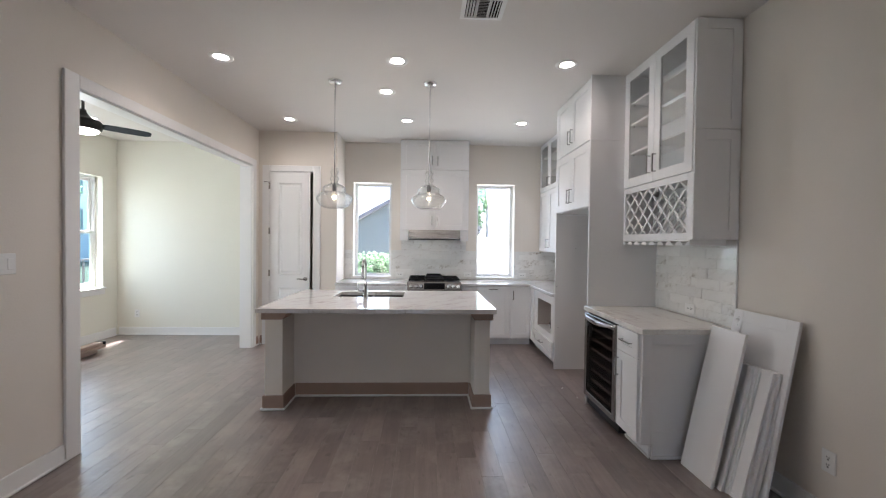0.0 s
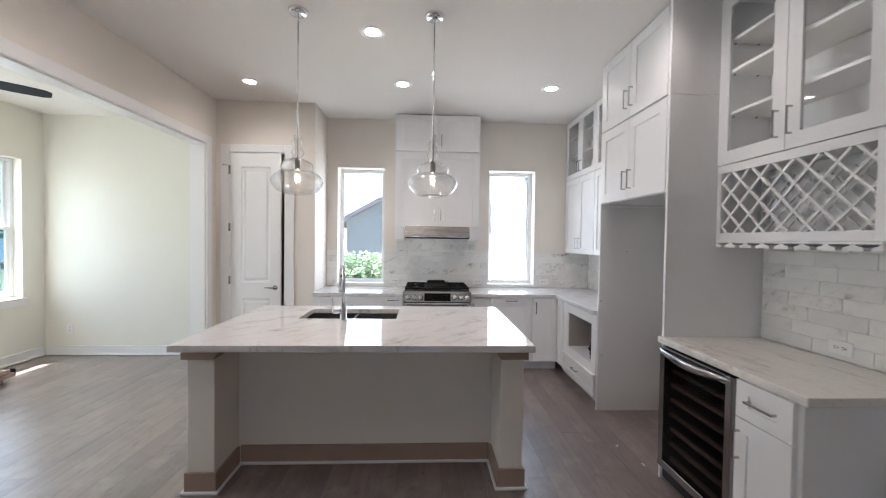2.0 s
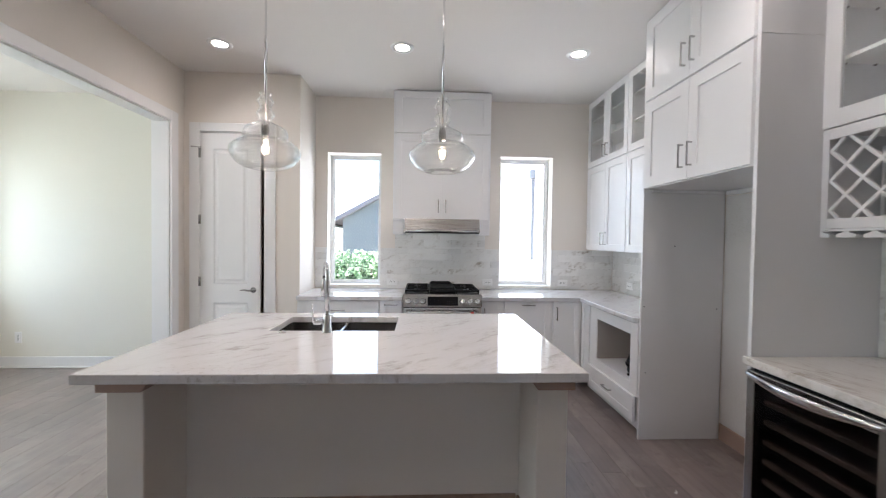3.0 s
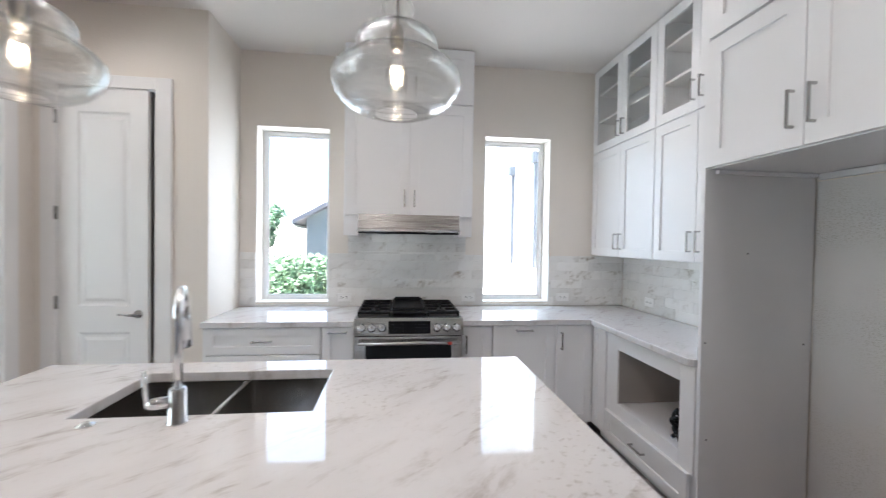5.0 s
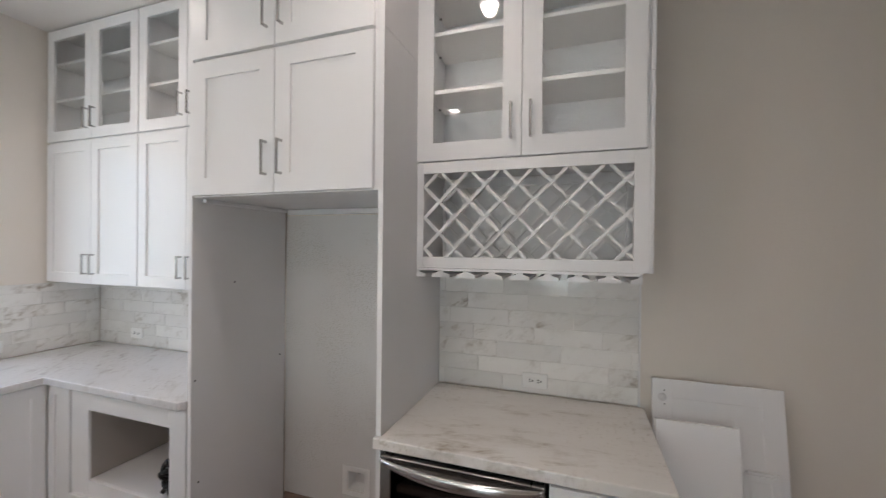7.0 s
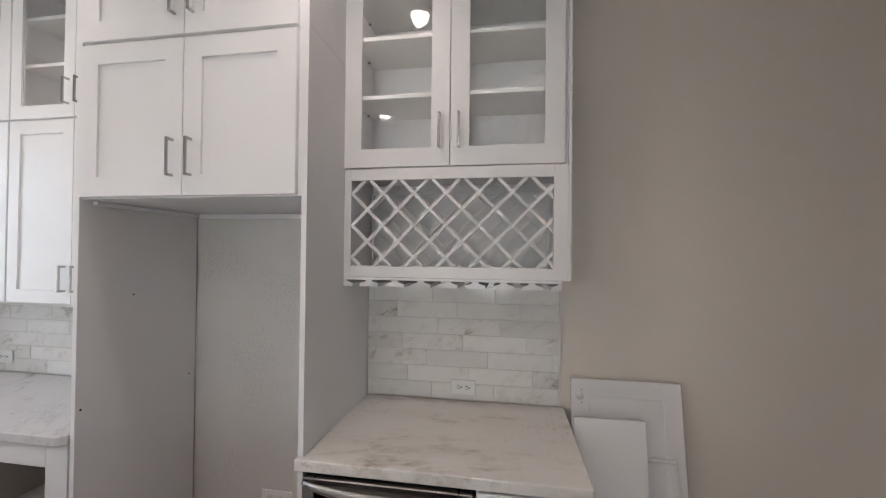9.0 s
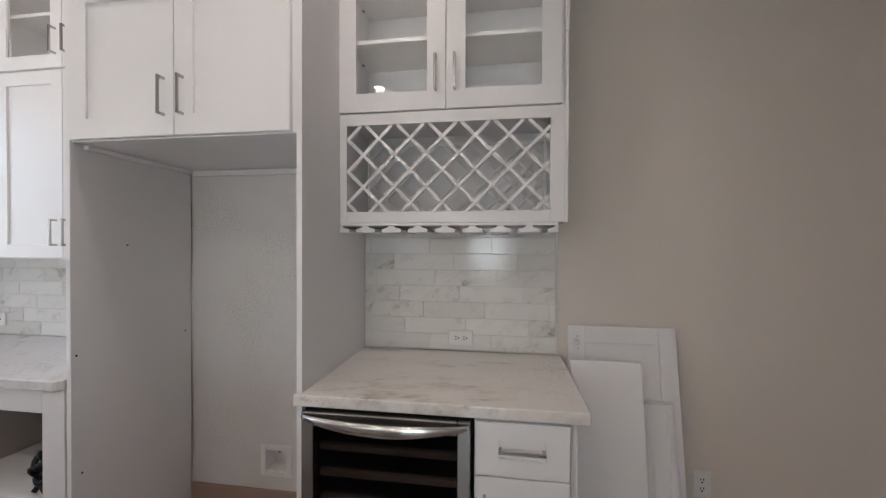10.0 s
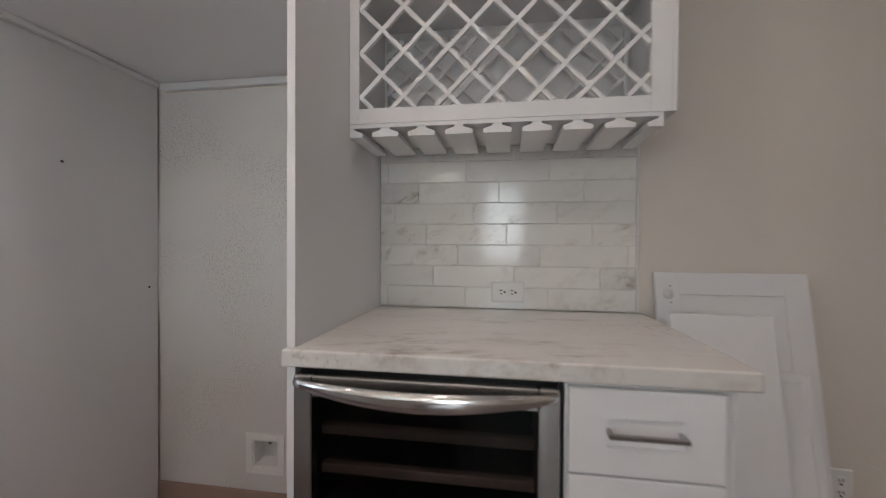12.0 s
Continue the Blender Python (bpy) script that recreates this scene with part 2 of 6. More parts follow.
def wood(name, dark, light, rough, per_object=0.12, grain=(28, 1.6, 8), dust=0.0):
    """Wood with long grain along y and a tone of its own for each board."""
    mat, nt, bsdf = nodes_of(name)
    coord = nt.nodes.new("ShaderNodeTexCoord")
    info = nt.nodes.new("ShaderNodeObjectInfo")
    sc = nt.nodes.new("ShaderNodeVectorMath")
    sc.operation = "SCALE"
    sc.inputs[0].default_value = (41, 67, 23)
    nt.links.new(info.outputs["Random"], sc.inputs["Scale"])
    add = nt.nodes.new("ShaderNodeVectorMath")
    nt.links.new(coord.outputs["Object"], add.inputs[0])
    nt.links.new(sc.outputs[0], add.inputs[1])
    mp = nt.nodes.new("ShaderNodeMapping")
    mp.inputs["Scale"].default_value = grain
    nt.links.new(add.outputs[0], mp.inputs["Vector"])
    n = nt.nodes.new("ShaderNodeTexNoise")
    n.inputs["Scale"].default_value, n.inputs["Detail"].default_value, n.inputs["Roughness"].default_value = 1.0, 8, 0.65
    n.inputs["Distortion"].default_value = 0.6
    nt.links.new(mp.outputs[0], n.inputs["Vector"])
    blot = nt.nodes.new("ShaderNodeTexNoise")
    blot.inputs["Scale"].default_value, blot.inputs["Detail"].default_value = 3.0, 4
    nt.links.new(add.outputs[0], blot.inputs["Vector"])
    half = nt.nodes.new("ShaderNodeMath")
    half.operation = "MULTIPLY_ADD"
    half.inputs[1].default_value = 0.55
    nt.links.new(blot.outputs["Fac"], half.inputs[0])
    h2 = nt.nodes.new("ShaderNodeMath")
    h2.operation = "MULTIPLY"
    h2.inputs[1].default_value = 0.5
    nt.links.new(n.outputs["Fac"], h2.inputs[0])
    nt.links.new(h2.outputs[0], half.inputs[2])
    ramp = colour_ramp(nt, [(0.3, dark), (0.72, light)])
    nt.links.new(half.outputs[0], ramp.inputs[0])
    r2 = nt.nodes.new("ShaderNodeMapRange")
    r2.inputs[3].default_value, r2.inputs[4].default_value = 1 - per_object, 1 + per_object
    nt.links.new(info.outputs["Random"], r2.inputs[0])
    m2 = nt.nodes.new("ShaderNodeVectorMath")
    m2.operation = "SCALE"
    nt.links.new(ramp.outputs[0], m2.inputs[0])
    nt.links.new(r2.outputs[0], m2.inputs["Scale"])
    out = m2.outputs[0]
    if dust:
        # building dust trodden in, and small dark knots
        film = nt.nodes.new("ShaderNodeTexNoise")
        film.inputs["Scale"].default_value, film.inputs["Detail"].default_value, film.inputs["Roughness"].default_value = 2.3, 9, 0.72
        knot = nt.nodes.new("ShaderNodeTexNoise")
        knot.inputs["Scale"].default_value, knot.inputs["Detail"].default_value = 1.0, 4
        squeeze = nt.nodes.new("ShaderNodeMapping")
        squeeze.inputs["Scale"].default_value = (26, 9, 20)
        nt.links.new(coord.outputs["Object"], film.inputs["Vector"])
        nt.links.new(add.outputs[0], squeeze.inputs["Vector"])
        nt.links.new(add.outputs[0], film.inputs["Vector"])
        nt.links.new(squeeze.outputs[0], knot.inputs["Vector"])
        for tex, lo, hi, amount, colour in ((film, 0.50, 0.68, dust, (0.40, 0.345, 0.32)), (knot, 0.63, 0.72, 0.55, (0.06, 0.042, 0.036))):
            mask = nt.nodes.new("ShaderNodeMapRange")
            mask.inputs[1].default_value, mask.inputs[2].default_value, mask.inputs[4].default_value = lo, hi, amount
            nt.links.new(tex.outputs["Fac"], mask.inputs[0])
            mx = nt.nodes.new("ShaderNodeMix")
            mx.data_type = "RGBA"
            mx.inputs["B"].default_value = (*colour, 1)
            nt.links.new(out, mx.inputs["A"])
            nt.links.new(mask.outputs[0], mx.inputs["Factor"])
            out = mx.outputs["Result"]
    nt.links.new(out, bsdf.inputs["Base Color"])
    rr = nt.nodes.new("ShaderNodeMapRange")
    rr.inputs[3].default_value, rr.inputs[4].default_value = rough * 0.8, rough * 1.25
    nt.links.new(blot.outputs["Fac"], rr.inputs[0])
    nt.links.new(rr.outputs[0], bsdf.inputs["Roughness"])
    bsdf.inputs["Coat Weight"].default_value, bsdf.inputs["Coat Roughness"].default_value = (1.0 if rough < 0.4 else 0.0), 0.34
    bsdf.inputs["Coat IOR"].default_value = 1.6
    bp = nt.nodes.new("ShaderNodeBump")
    bp.inputs["Strength"].default_value, bp.inputs["Distance"].default_value = 0.12, 0.002
    nt.links.new(n.outputs["Fac"], bp.inputs["Height"])
    nt.links.new(bp.outputs[0], bsdf.inputs["Normal"])
    return mat


def brushed(name, colour, rough, axis):
    """Brushed metal with fine streaks along one axis."""
    mat, nt, bsdf = nodes_of(name)
    coord = nt.nodes.new("ShaderNodeTexCoord")
    mp = nt.nodes.new("ShaderNodeMapping")
    mp.inputs["Scale"].default_value = [3 if i == axis else 400 for i in range(3)]
    nt.links.new(coord.outputs["Object"], mp.inputs["Vector"])
    n = nt.nodes.new("ShaderNodeTexNoise")
    n.inputs["Scale"].default_value, n.inputs["Detail"].default_value = 1.0, 3
    nt.links.new(mp.outputs[0], n.inputs["Vector"])
    rr = nt.nodes.new("ShaderNodeMapRange")
    rr.inputs[3].default_value, rr.inputs[4].default_value = rough * 0.7, rough * 1.4
    nt.links.new(n.outputs["Fac"], rr.inputs[0])
    nt.links.new(rr.outputs[0], bsdf.inputs["Roughness"])
    bsdf.inputs["Metallic"].default_value = 1.0
    bsdf.inputs["Base Color"].default_value = (*colour, 1)
    return mat


def glass(name, ior=1.45, tint=(1, 1, 1), rough=0.0):
    mat, nt, bsdf = nodes_of(name)
    bsdf.inputs["Base Color"].default_value = (*tint, 1)
    bsdf.inputs["Transmission Weight"].default_value = 1.0
    bsdf.inputs["Roughness"].default_value = rough
    bsdf.inputs["IOR"].default_value = ior
    return mat


def thin_glass(name):
    """Thin clear blown glass: lightly refracting, with a gloss that grows towards grazing angles."""
    mat, nt, bsdf = nodes_of(name)
    clear = nt.nodes.new("ShaderNodeBsdfRefraction")
    clear.inputs["Color"].default_value = (1.0, 1.0, 0.995, 1)
    clear.inputs["Roughness"].default_value, clear.inputs["IOR"].default_value = 0.0, 1.10
    gloss = nt.nodes.new("ShaderNodeBsdfGlossy")
    gloss.inputs["Roughness"].default_value = 0.015
    fres = nt.nodes.new("ShaderNodeLayerWeight")
    fres.inputs[0].default_value = 0.5
    steep = nt.nodes.new("ShaderNodeMath")
    steep.operation = "POWER"
    steep.inputs[1].default_value = 2.2
    nt.links.new(fres.outputs["Facing"], steep.inputs[0])
    amount = nt.nodes.new("ShaderNodeMath")
    amount.operation = "MULTIPLY_ADD"
    amount.inputs[1].default_value, amount.inputs[2].default_value = 0.5, 0.05
    nt.links.new(steep.outputs[0], amount.inputs[0])
    coord = nt.nodes.new("ShaderNodeTexCoord")
    wave = nt.nodes.new("ShaderNodeTexNoise")
    wave.inputs["Scale"].default_value, wave.inputs["Detail"].default_value = 30, 2
    nt.links.new(coord.outputs["Object"], wave.inputs["Vector"])
    bp = nt.nodes.new("ShaderNodeBump")
    bp.inputs["Strength"].default_value, bp.inputs["Distance"].default_value = 0.3, 0.004
    nt.links.new(wave.outputs["Fac"], bp.inputs["Height"])
    nt.links.new(bp.outputs[0], gloss.inputs["Normal"])
    nt.links.new(bp.outputs[0], fres.inputs["Normal"])
    mix = nt.nodes.new("ShaderNodeMixShader")
    nt.links.new(amount.outputs[0], mix.inputs[0])
    straight = nt.nodes.new("ShaderNodeBsdfTransparent")
    straight.inputs[0].default_value = (1.0, 1.0, 0.995, 1)
    blend = nt.nodes.new("ShaderNodeMixShader")
    blend.inputs[0].default_value = 0.12
    nt.links.new(straight.outputs[0], blend.inputs[1])
    nt.links.new(clear.outputs[0], blend.inputs[2])
    nt.links.new(blend.outputs[0], mix.inputs[1])
    nt.links.new(gloss.outputs[0], mix.inputs[2])
    nt.links.new(mix.outputs[0], nt.nodes["Material Output"].inputs["Surface"])
    return mat


def glow(name, colour, strength):
    mat, nt, bsdf = nodes_of(name)
    bsdf.inputs["Base Color"].default_value = (0.8, 0.8, 0.8, 1)
    bsdf.inputs["Emission Color"].default_value = (*colour, 1)
    bsdf.inputs["Emission Strength"].default_value = strength
    return mat


WALL = material("wall_paint", (0.79, 0.735, 0.67), 0.6, vary=0.015, scale=1.5, bump=0.45, bump_scale=85)
WALL_CREAM = material("wall_paint_cream", (0.82, 0.80, 0.72), 0.85, spec=0.15, vary=0.015, scale=1.5, bump=0.25, bump_scale=160)
CEIL = material("ceiling_paint", (0.78, 0.745, 0.71), 0.7, vary=0.015, scale=1.0, bump=0.2, bump_scale=120)
TRIM = material("trim_paint", (0.84, 0.83, 0.82), 0.35, vary=0.015, scale=4)
CAB = material("cabinet_lacquer", (0.85, 0.845, 0.85), 0.35, vary=0.012, scale=5, bump=0.04, bump_scale=60)
SLATS = material("matt_lacquer", (0.84, 0.835, 0.83), 0.7, vary=0.012, scale=5, spec=0.25)
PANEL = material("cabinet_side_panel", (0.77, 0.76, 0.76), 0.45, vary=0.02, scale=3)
INSIDE = material("cabinet_inside", (0.80, 0.79, 0.77), 0.4, vary=0.015, scale=4)
MDF = material("bare_mdf", (0.36, 0.25, 0.20), 0.7, vary=0.08, scale=8, bump=0.1, bump_scale=300)
STONE_TAN = marble("marble_top_tan", (0.77, 0.745, 0.71), (0.42, 0.365, 0.30), 0.05, (0.0, 0.0, 1.42), (1.7, 4.6, 3.0), 2.7)
STONE = marble("marble_top", (0.70, 0.688, 0.69), (0.355, 0.318, 0.29), 0.05, (0.0, 0.0, -0.75), (2.3, 6.2, 2.0), 2.5)
TILE = marble("marble_tile", (0.87, 0.86, 0.835), (0.40, 0.35, 0.29), 0.11, (0.3, 0.5, 0.2), (5.0, 5.0, 9.0), 2.2, tile=True)
BAFFLE = material("satin_baffle", (0.62, 0.60, 0.58), 0.5, vary=0.03)
GROUT = material("grout", (0.80, 0.785, 0.755), 0.9, vary=0.03, scale=30)
FLOORWOOD = wood("grey_brown_floor", (0.105, 0.080, 0.073), (0.275, 0.212, 0.194), 0.38, 0.19, dust=0.5)
OLDWOOD = wood("worn_red_wood", (0.24, 0.15, 0.125), (0.48, 0.38, 0.33), 0.8, 0.1)
SHELFWOOD = wood("rack_wood", (0.16, 0.12, 0.095), (0.27, 0.21, 0.17), 0.5, 0.05)
STEEL = brushed("stainless_steel", (0.56, 0.545, 0.53), 0.24, 0)
HOODSTEEL = brushed("hood_steel", (0.50, 0.485, 0.465), 0.26, 0)
BRONZE = material("dark_nickel", (0.20, 0.195, 0.19), 0.35, 1.0, vary=0.05, scale=20)
POLISHED = material("polished_steel", (0.60, 0.585, 0.57), 0.16, 1.0, vary=0.03, scale=8)
CHROME = material("chrome", (0.78, 0.78, 0.79), 0.08, 1.0, vary=0.02)
NICKEL = material("satin_nickel", (0.46, 0.455, 0.45), 0.22, 1.0, vary=0.04, scale=20)
SINKSTEEL = material("satin_sink_steel", (0.44, 0.425, 0.41), 0.24, 1.0, vary=0.06, scale=6)
BLACK = material("black_enamel", (0.010, 0.010, 0.011), 0.3, spec=0.3, vary=0.1, scale=20)
IRON = material("cast_iron", (0.012, 0.012, 0.013), 0.6, spec=0.2, vary=0.15, scale=40, bump=0.2, bump_scale=300)
JOINTDUST = material("pale_joint_dust", (0.36, 0.31, 0.28), 0.9, vary=0.3, scale=6)
# near-black colour that stands for the shade inside hollows
VOID_SHADE = material("void_shade", (0.01, 0.01, 0.01), 0.9, vary=0.1)
BLACKGLASS = material("black_glass", (0.006, 0.006, 0.008), 0.04, vary=0.05, spec=0.25)
PLASTIC = material("white_plastic", (0.86, 0.855, 0.84), 0.35, vary=0.02, scale=10)
# screen, with extra tint that dims the overbright ground outside
SCREENED = glass("screened_dimmed_glass", 1.3, (0.42, 0.60, 0.64))
REDPLASTIC = material("red_badge", (0.5, 0.06, 0.04), 0.4)
GLASS = glass("clear_glass", 1.45)
SHADE = thin_glass("blown_glass")
PANE = glass("window_glass", 1.3, (0.96, 0.98, 0.98))
# teal of the view and its reflections is put into the glass tint
TINTED = glass("teal_view_glass", 1.3, (0.72, 0.93, 0.92))
VINYL = material("white_vinyl", (0.9, 0.905, 0.905), 0.3, vary=0.02)
FANBLACK = material("fan_bronze", (0.010, 0.008, 0.007), 0.45, 0.0, spec=0.3, vary=0.1, scale=10)
FANBLADE = material("fan_blade", (0.035, 0.042, 0.048), 0.85, spec=0.15, vary=0.1, scale=6)
CANGLOW = glow("can_lens", (1.0, 0.93, 0.85), 3.0)
FANGLOW = glow("fan_lens", (1.0, 0.95, 0.88), 1.5)
FILAMENT = glow("filament", (1.0, 0.72, 0.42), 2.4)



def primed(name):
    """Grey-white primer with a rough speckled patch."""
    mat, nt, bsdf = nodes_of(name)
    coord = nt.nodes.new("ShaderNodeTexCoord")
    big = nt.nodes.new("ShaderNodeTexNoise")
    big.inputs["Scale"].default_value, big.inputs["Detail"].default_value = 2.4, 2
    fine = nt.nodes.new("ShaderNodeTexNoise")
    fine.inputs["Scale"].default_value, fine.inputs["Detail"].default_value = 140, 4
    for n in (big, fine):
        nt.links.new(coord.outputs["Object"], n.inputs["Vector"])
    mask = nt.nodes.new("ShaderNodeMapRange")
    mask.inputs[1].default_value, mask.inputs[2].default_value = 0.42, 0.62
    nt.links.new(big.outputs["Fac"], mask.inputs[0])
    dots = nt.nodes.new("ShaderNodeMapRange")
    dots.inputs[1].default_value, dots.inputs[2].default_value = 0.52, 0.64
    nt.links.new(fine.outputs["Fac"], dots.inputs[0])
    mul = nt.nodes.new("ShaderNodeMath")
    mul.operation = "MULTIPLY"
    nt.links.new(mask.outputs[0], mul.inputs[0])
    nt.links.new(dots.outputs[0], mul.inputs[1])
    ramp = colour_ramp(nt, [(0.0, (0.70, 0.685, 0.67)), (1.0, (0.51, 0.485, 0.445))])
    nt.links.new(mul.outputs[0], ramp.inputs[0])
    nt.links.new(ramp.outputs[0], bsdf.inputs["Base Color"])
    bsdf.inputs["Roughness"].default_value = 0.5
    bp = nt.nodes.new("ShaderNodeBump")
    bp.inputs["Strength"].default_value, bp.inputs["Distance"].default_value = 0.35, 0.002
    nt.links.new(mul.outputs[0], bp.inputs["Height"])
    nt.links.new(bp.outputs[0], bsdf.inputs["Normal"])
    return mat


PRIMED = primed("patchy_primer")
CEILING, SIDE, BACK, LEFT, PANTRY = 3.044, 2.105, 6.17, -2.44, 5.61
CORNER, ROOMTOP = -1.335, 2.99
COUNTER, PERIM = 0.914, 0.895
SOUTH = -7.0


# ---- the building ----
def wall(name, axis, face, thick, u0, u1, z0, z1, holes=(), mat=None, m=None):
    """A wall along x or y from u0 to u1, from its face through its thickness, with openings (u0, u1, z0, z1)."""
    bm = bmesh.new()
    us = sorted({u0, u1, *[h[0] for h in holes], *[h[1] for h in holes]})
    for a, b in zip(us, us[1:]):
        c = (a + b) / 2
        cut = sorted((h[2], h[3]) for h in holes if h[0] < c < h[1])
        z = z0
        for lo, hi in [*cut, (z1, z1)]:
            if lo > z + 1e-4:
                if axis == "x":
                    box(bm, a, b, min(face, face + thick), max(face, face + thick), z, lo)
                else:
                    box(bm, min(face, face + thick), max(face, face + thick), a, b, z, lo)
            z = max(z, hi)
    bmesh.ops.remove_doubles(bm, verts=bm.verts, dist=1e-5)
    return tagged(part(name, bm, mat or WALL), kind="structure")


WINDOWS = [(-1.2, -0.604, 0.928, 2.42), (0.757, 1.366, 0.928, 2.42)]
ROOMFACE, ROOMBACK = -4.80, 6.15
SIDEWIN = [(4.84, 5.88, 0.765, 2.385), (2.42, 3.46, 0.765, 2.385)]
tagged(wall("wall_east", "y", SIDE, 0.15, SOUTH, 6.39, 0, CEILING, [(3.896, 4.010, 0.221, 0.332)]), "warm off-white painted kitchen wall with light texture")
tagged(wall("wall_north", "x", BACK, 0.22, -2.56, SIDE, 0, CEILING, WINDOWS), "off-white kitchen wall with two tall narrow windows")
tagged(wall("wall_west", "y", LEFT, -0.14, SOUTH, BACK, 0, CEILING, [(2.675, 5.40, 0, 2.515)]), "off-white wall with a wide cased opening")
tagged(wall("wall_pantry", "x", PANTRY, 0.12, LEFT, CORNER, 0, CEILING, [(-2.29, -1.665, 0, 2.475)]), "warm off-white wall round the pantry door")
tagged(wall("wall_pantry_side", "y", CORNER, -0.12, PANTRY + 0.12, BACK, 0, CEILING), "off-white side wall beside the counter")
tagged(wall("wall_south", "x", SOUTH, -0.15, -2.58, SIDE + 0.15, 0, CEILING, [(-1.2, 1.0, 0.6, 2.3)]), "off-white wall with an added, unseen picture window")
tagged(wall("wall_room_back", "x", ROOMBACK, 0.24, -5.0, -2.56, 0, CEILING, mat=WALL_CREAM), "cream painted wall of the side room")
tagged(wall("wall_room_west", "y", ROOMFACE, -0.2, 1.0, ROOMBACK, 0, CEILING, SIDEWIN, WALL_CREAM), "cream painted wall of the side room with a sash window")
tagged(wall("wall_room_south", "x", 1.0, -0.15, -5.0, -2.56, 0, CEILING, mat=WALL_CREAM), "plain cream wall of the side room")
tagged(part("ceiling", boxes((LEFT - 0.14, SIDE + 0.15, SOUTH - 0.15, 6.39, CEILING, CEILING + 0.12)), CEIL), "flat white painted kitchen ceiling", kind="structure")
tagged(part("ceiling_room", boxes((-5.0, LEFT - 0.142, 0.85, 6.39, ROOMTOP, CEILING + 0.12)), CEIL), "flat white painted ceiling of the side room", kind="structure")
tagged(part("roof", boxes((-5.48, 3.0, SOUTH - 0.6, 6.8, CEILING + 0.124, CEILING + 0.3)), TRIM), "plain roof slab with eaves", kind="structure")
floor = tagged(part("floor", boxes((-2.58, SIDE + 0.15, SOUTH - 0.15, 6.39, -0.2, -0.0022), (-5.0, -2.58, 0.85, 6.39, -0.2, -0.0022)), JOINTDUST), "grey-brown wide plank hardwood floor", "floor", kind="structure")


def baseboard(label, mat, *runs, shoe=True):
    """Runs of (axis, face, out, u0, u1): a skirting 0.135 high with a quarter-round shoe in front."""
    root = thing("baseboard", Matrix(), label, "baseboard", kind="structure")
    for axis, face, out, u0, u1 in runs:
        lo, hi = sorted((face, face + out * 0.015))
        a, b = sorted((face + out * 0.0152, face + out * 0.032))
        rows = (u0, u1, a, b, 0, 0.02) if axis == "x" else (a, b, u0, u1, 0, 0.02)
        if shoe:
            part("shoe_moulding", boxes(rows, r=0.006), TRIM, root, "white shoe moulding")
        if axis == "x":
            part("board", boxes((u0, u1, lo, hi, 0, 0.12), r=0.003), mat, root)
        else:
            part("board", boxes((lo, hi, u0, u1, 0, 0.12), r=0.003), mat, root)
    return root


baseboard("white painted baseboard with shoe moulding", TRIM, ("y", LEFT, 1, SOUTH + 0.02, 2.568), ("y", SIDE, -1, SOUTH + 0.02, 2.48), ("x", ROOMBACK, -1, ROOMFACE + 0.035, -2.61), ("y", ROOMFACE, 1, 1.02, ROOMBACK - 0.04))
baseboard("bare brown unpainted baseboard with white shoe", MDF, ("x", PANTRY, -1, LEFT + 0.03, -2.385), ("x", PANTRY, -1, -1.56, CORNER - 0.01), ("y", LEFT, 1, 5.495, PANTRY - 0.035))

baseboard("bare brown unpainted baseboard in the refrigerator bay", MDF, ("y", SIDE, -1, 3.485, 4.45), shoe=False)


def cased_opening():
    """White casing round the wide opening between kitchen and side room."""
    root = thing("opening_trim", Matrix(), "white painted casing lining the wide opening", "trim", kind="structure")
    y0, y1, top, a, b = 2.675, 5.40, 2.515, LEFT, LEFT - 0.14
    part("jamb", boxes((b + 0.0004, a - 0.0004, y0, y0 + 0.018, 0, top), r=0.002), TRIM, root)
    part("jamb", boxes((b + 0.0004, a - 0.0004, y1 - 0.018, y1, 0, top), r=0.002), TRIM, root)
    part("head_jamb", boxes((b + 0.0004, a - 0.0004, y0 + 0.0185, y1 - 0.0185, top - 0.018, top), r=0.002), TRIM, root)
    for f, s in ((a, 1), (b, -1)):
        p, q = sorted((f + s * 0.0006, f + s * 0.022))
        part("casing", boxes((p, q, y0 - 0.105, y0 + 0.008, 0, top + 0.085), r=0.003), TRIM, root)
        part("casing", boxes((p, q, y1 - 0.008, y1 + 0.09, 0, top + 0.085), r=0.003), TRIM, root)
        part("head_casing", boxes((p, q, y0 + 0.009, y1 - 0.009, top - 0.008, top + 0.085), r=0.003), TRIM, root)


cased_opening()


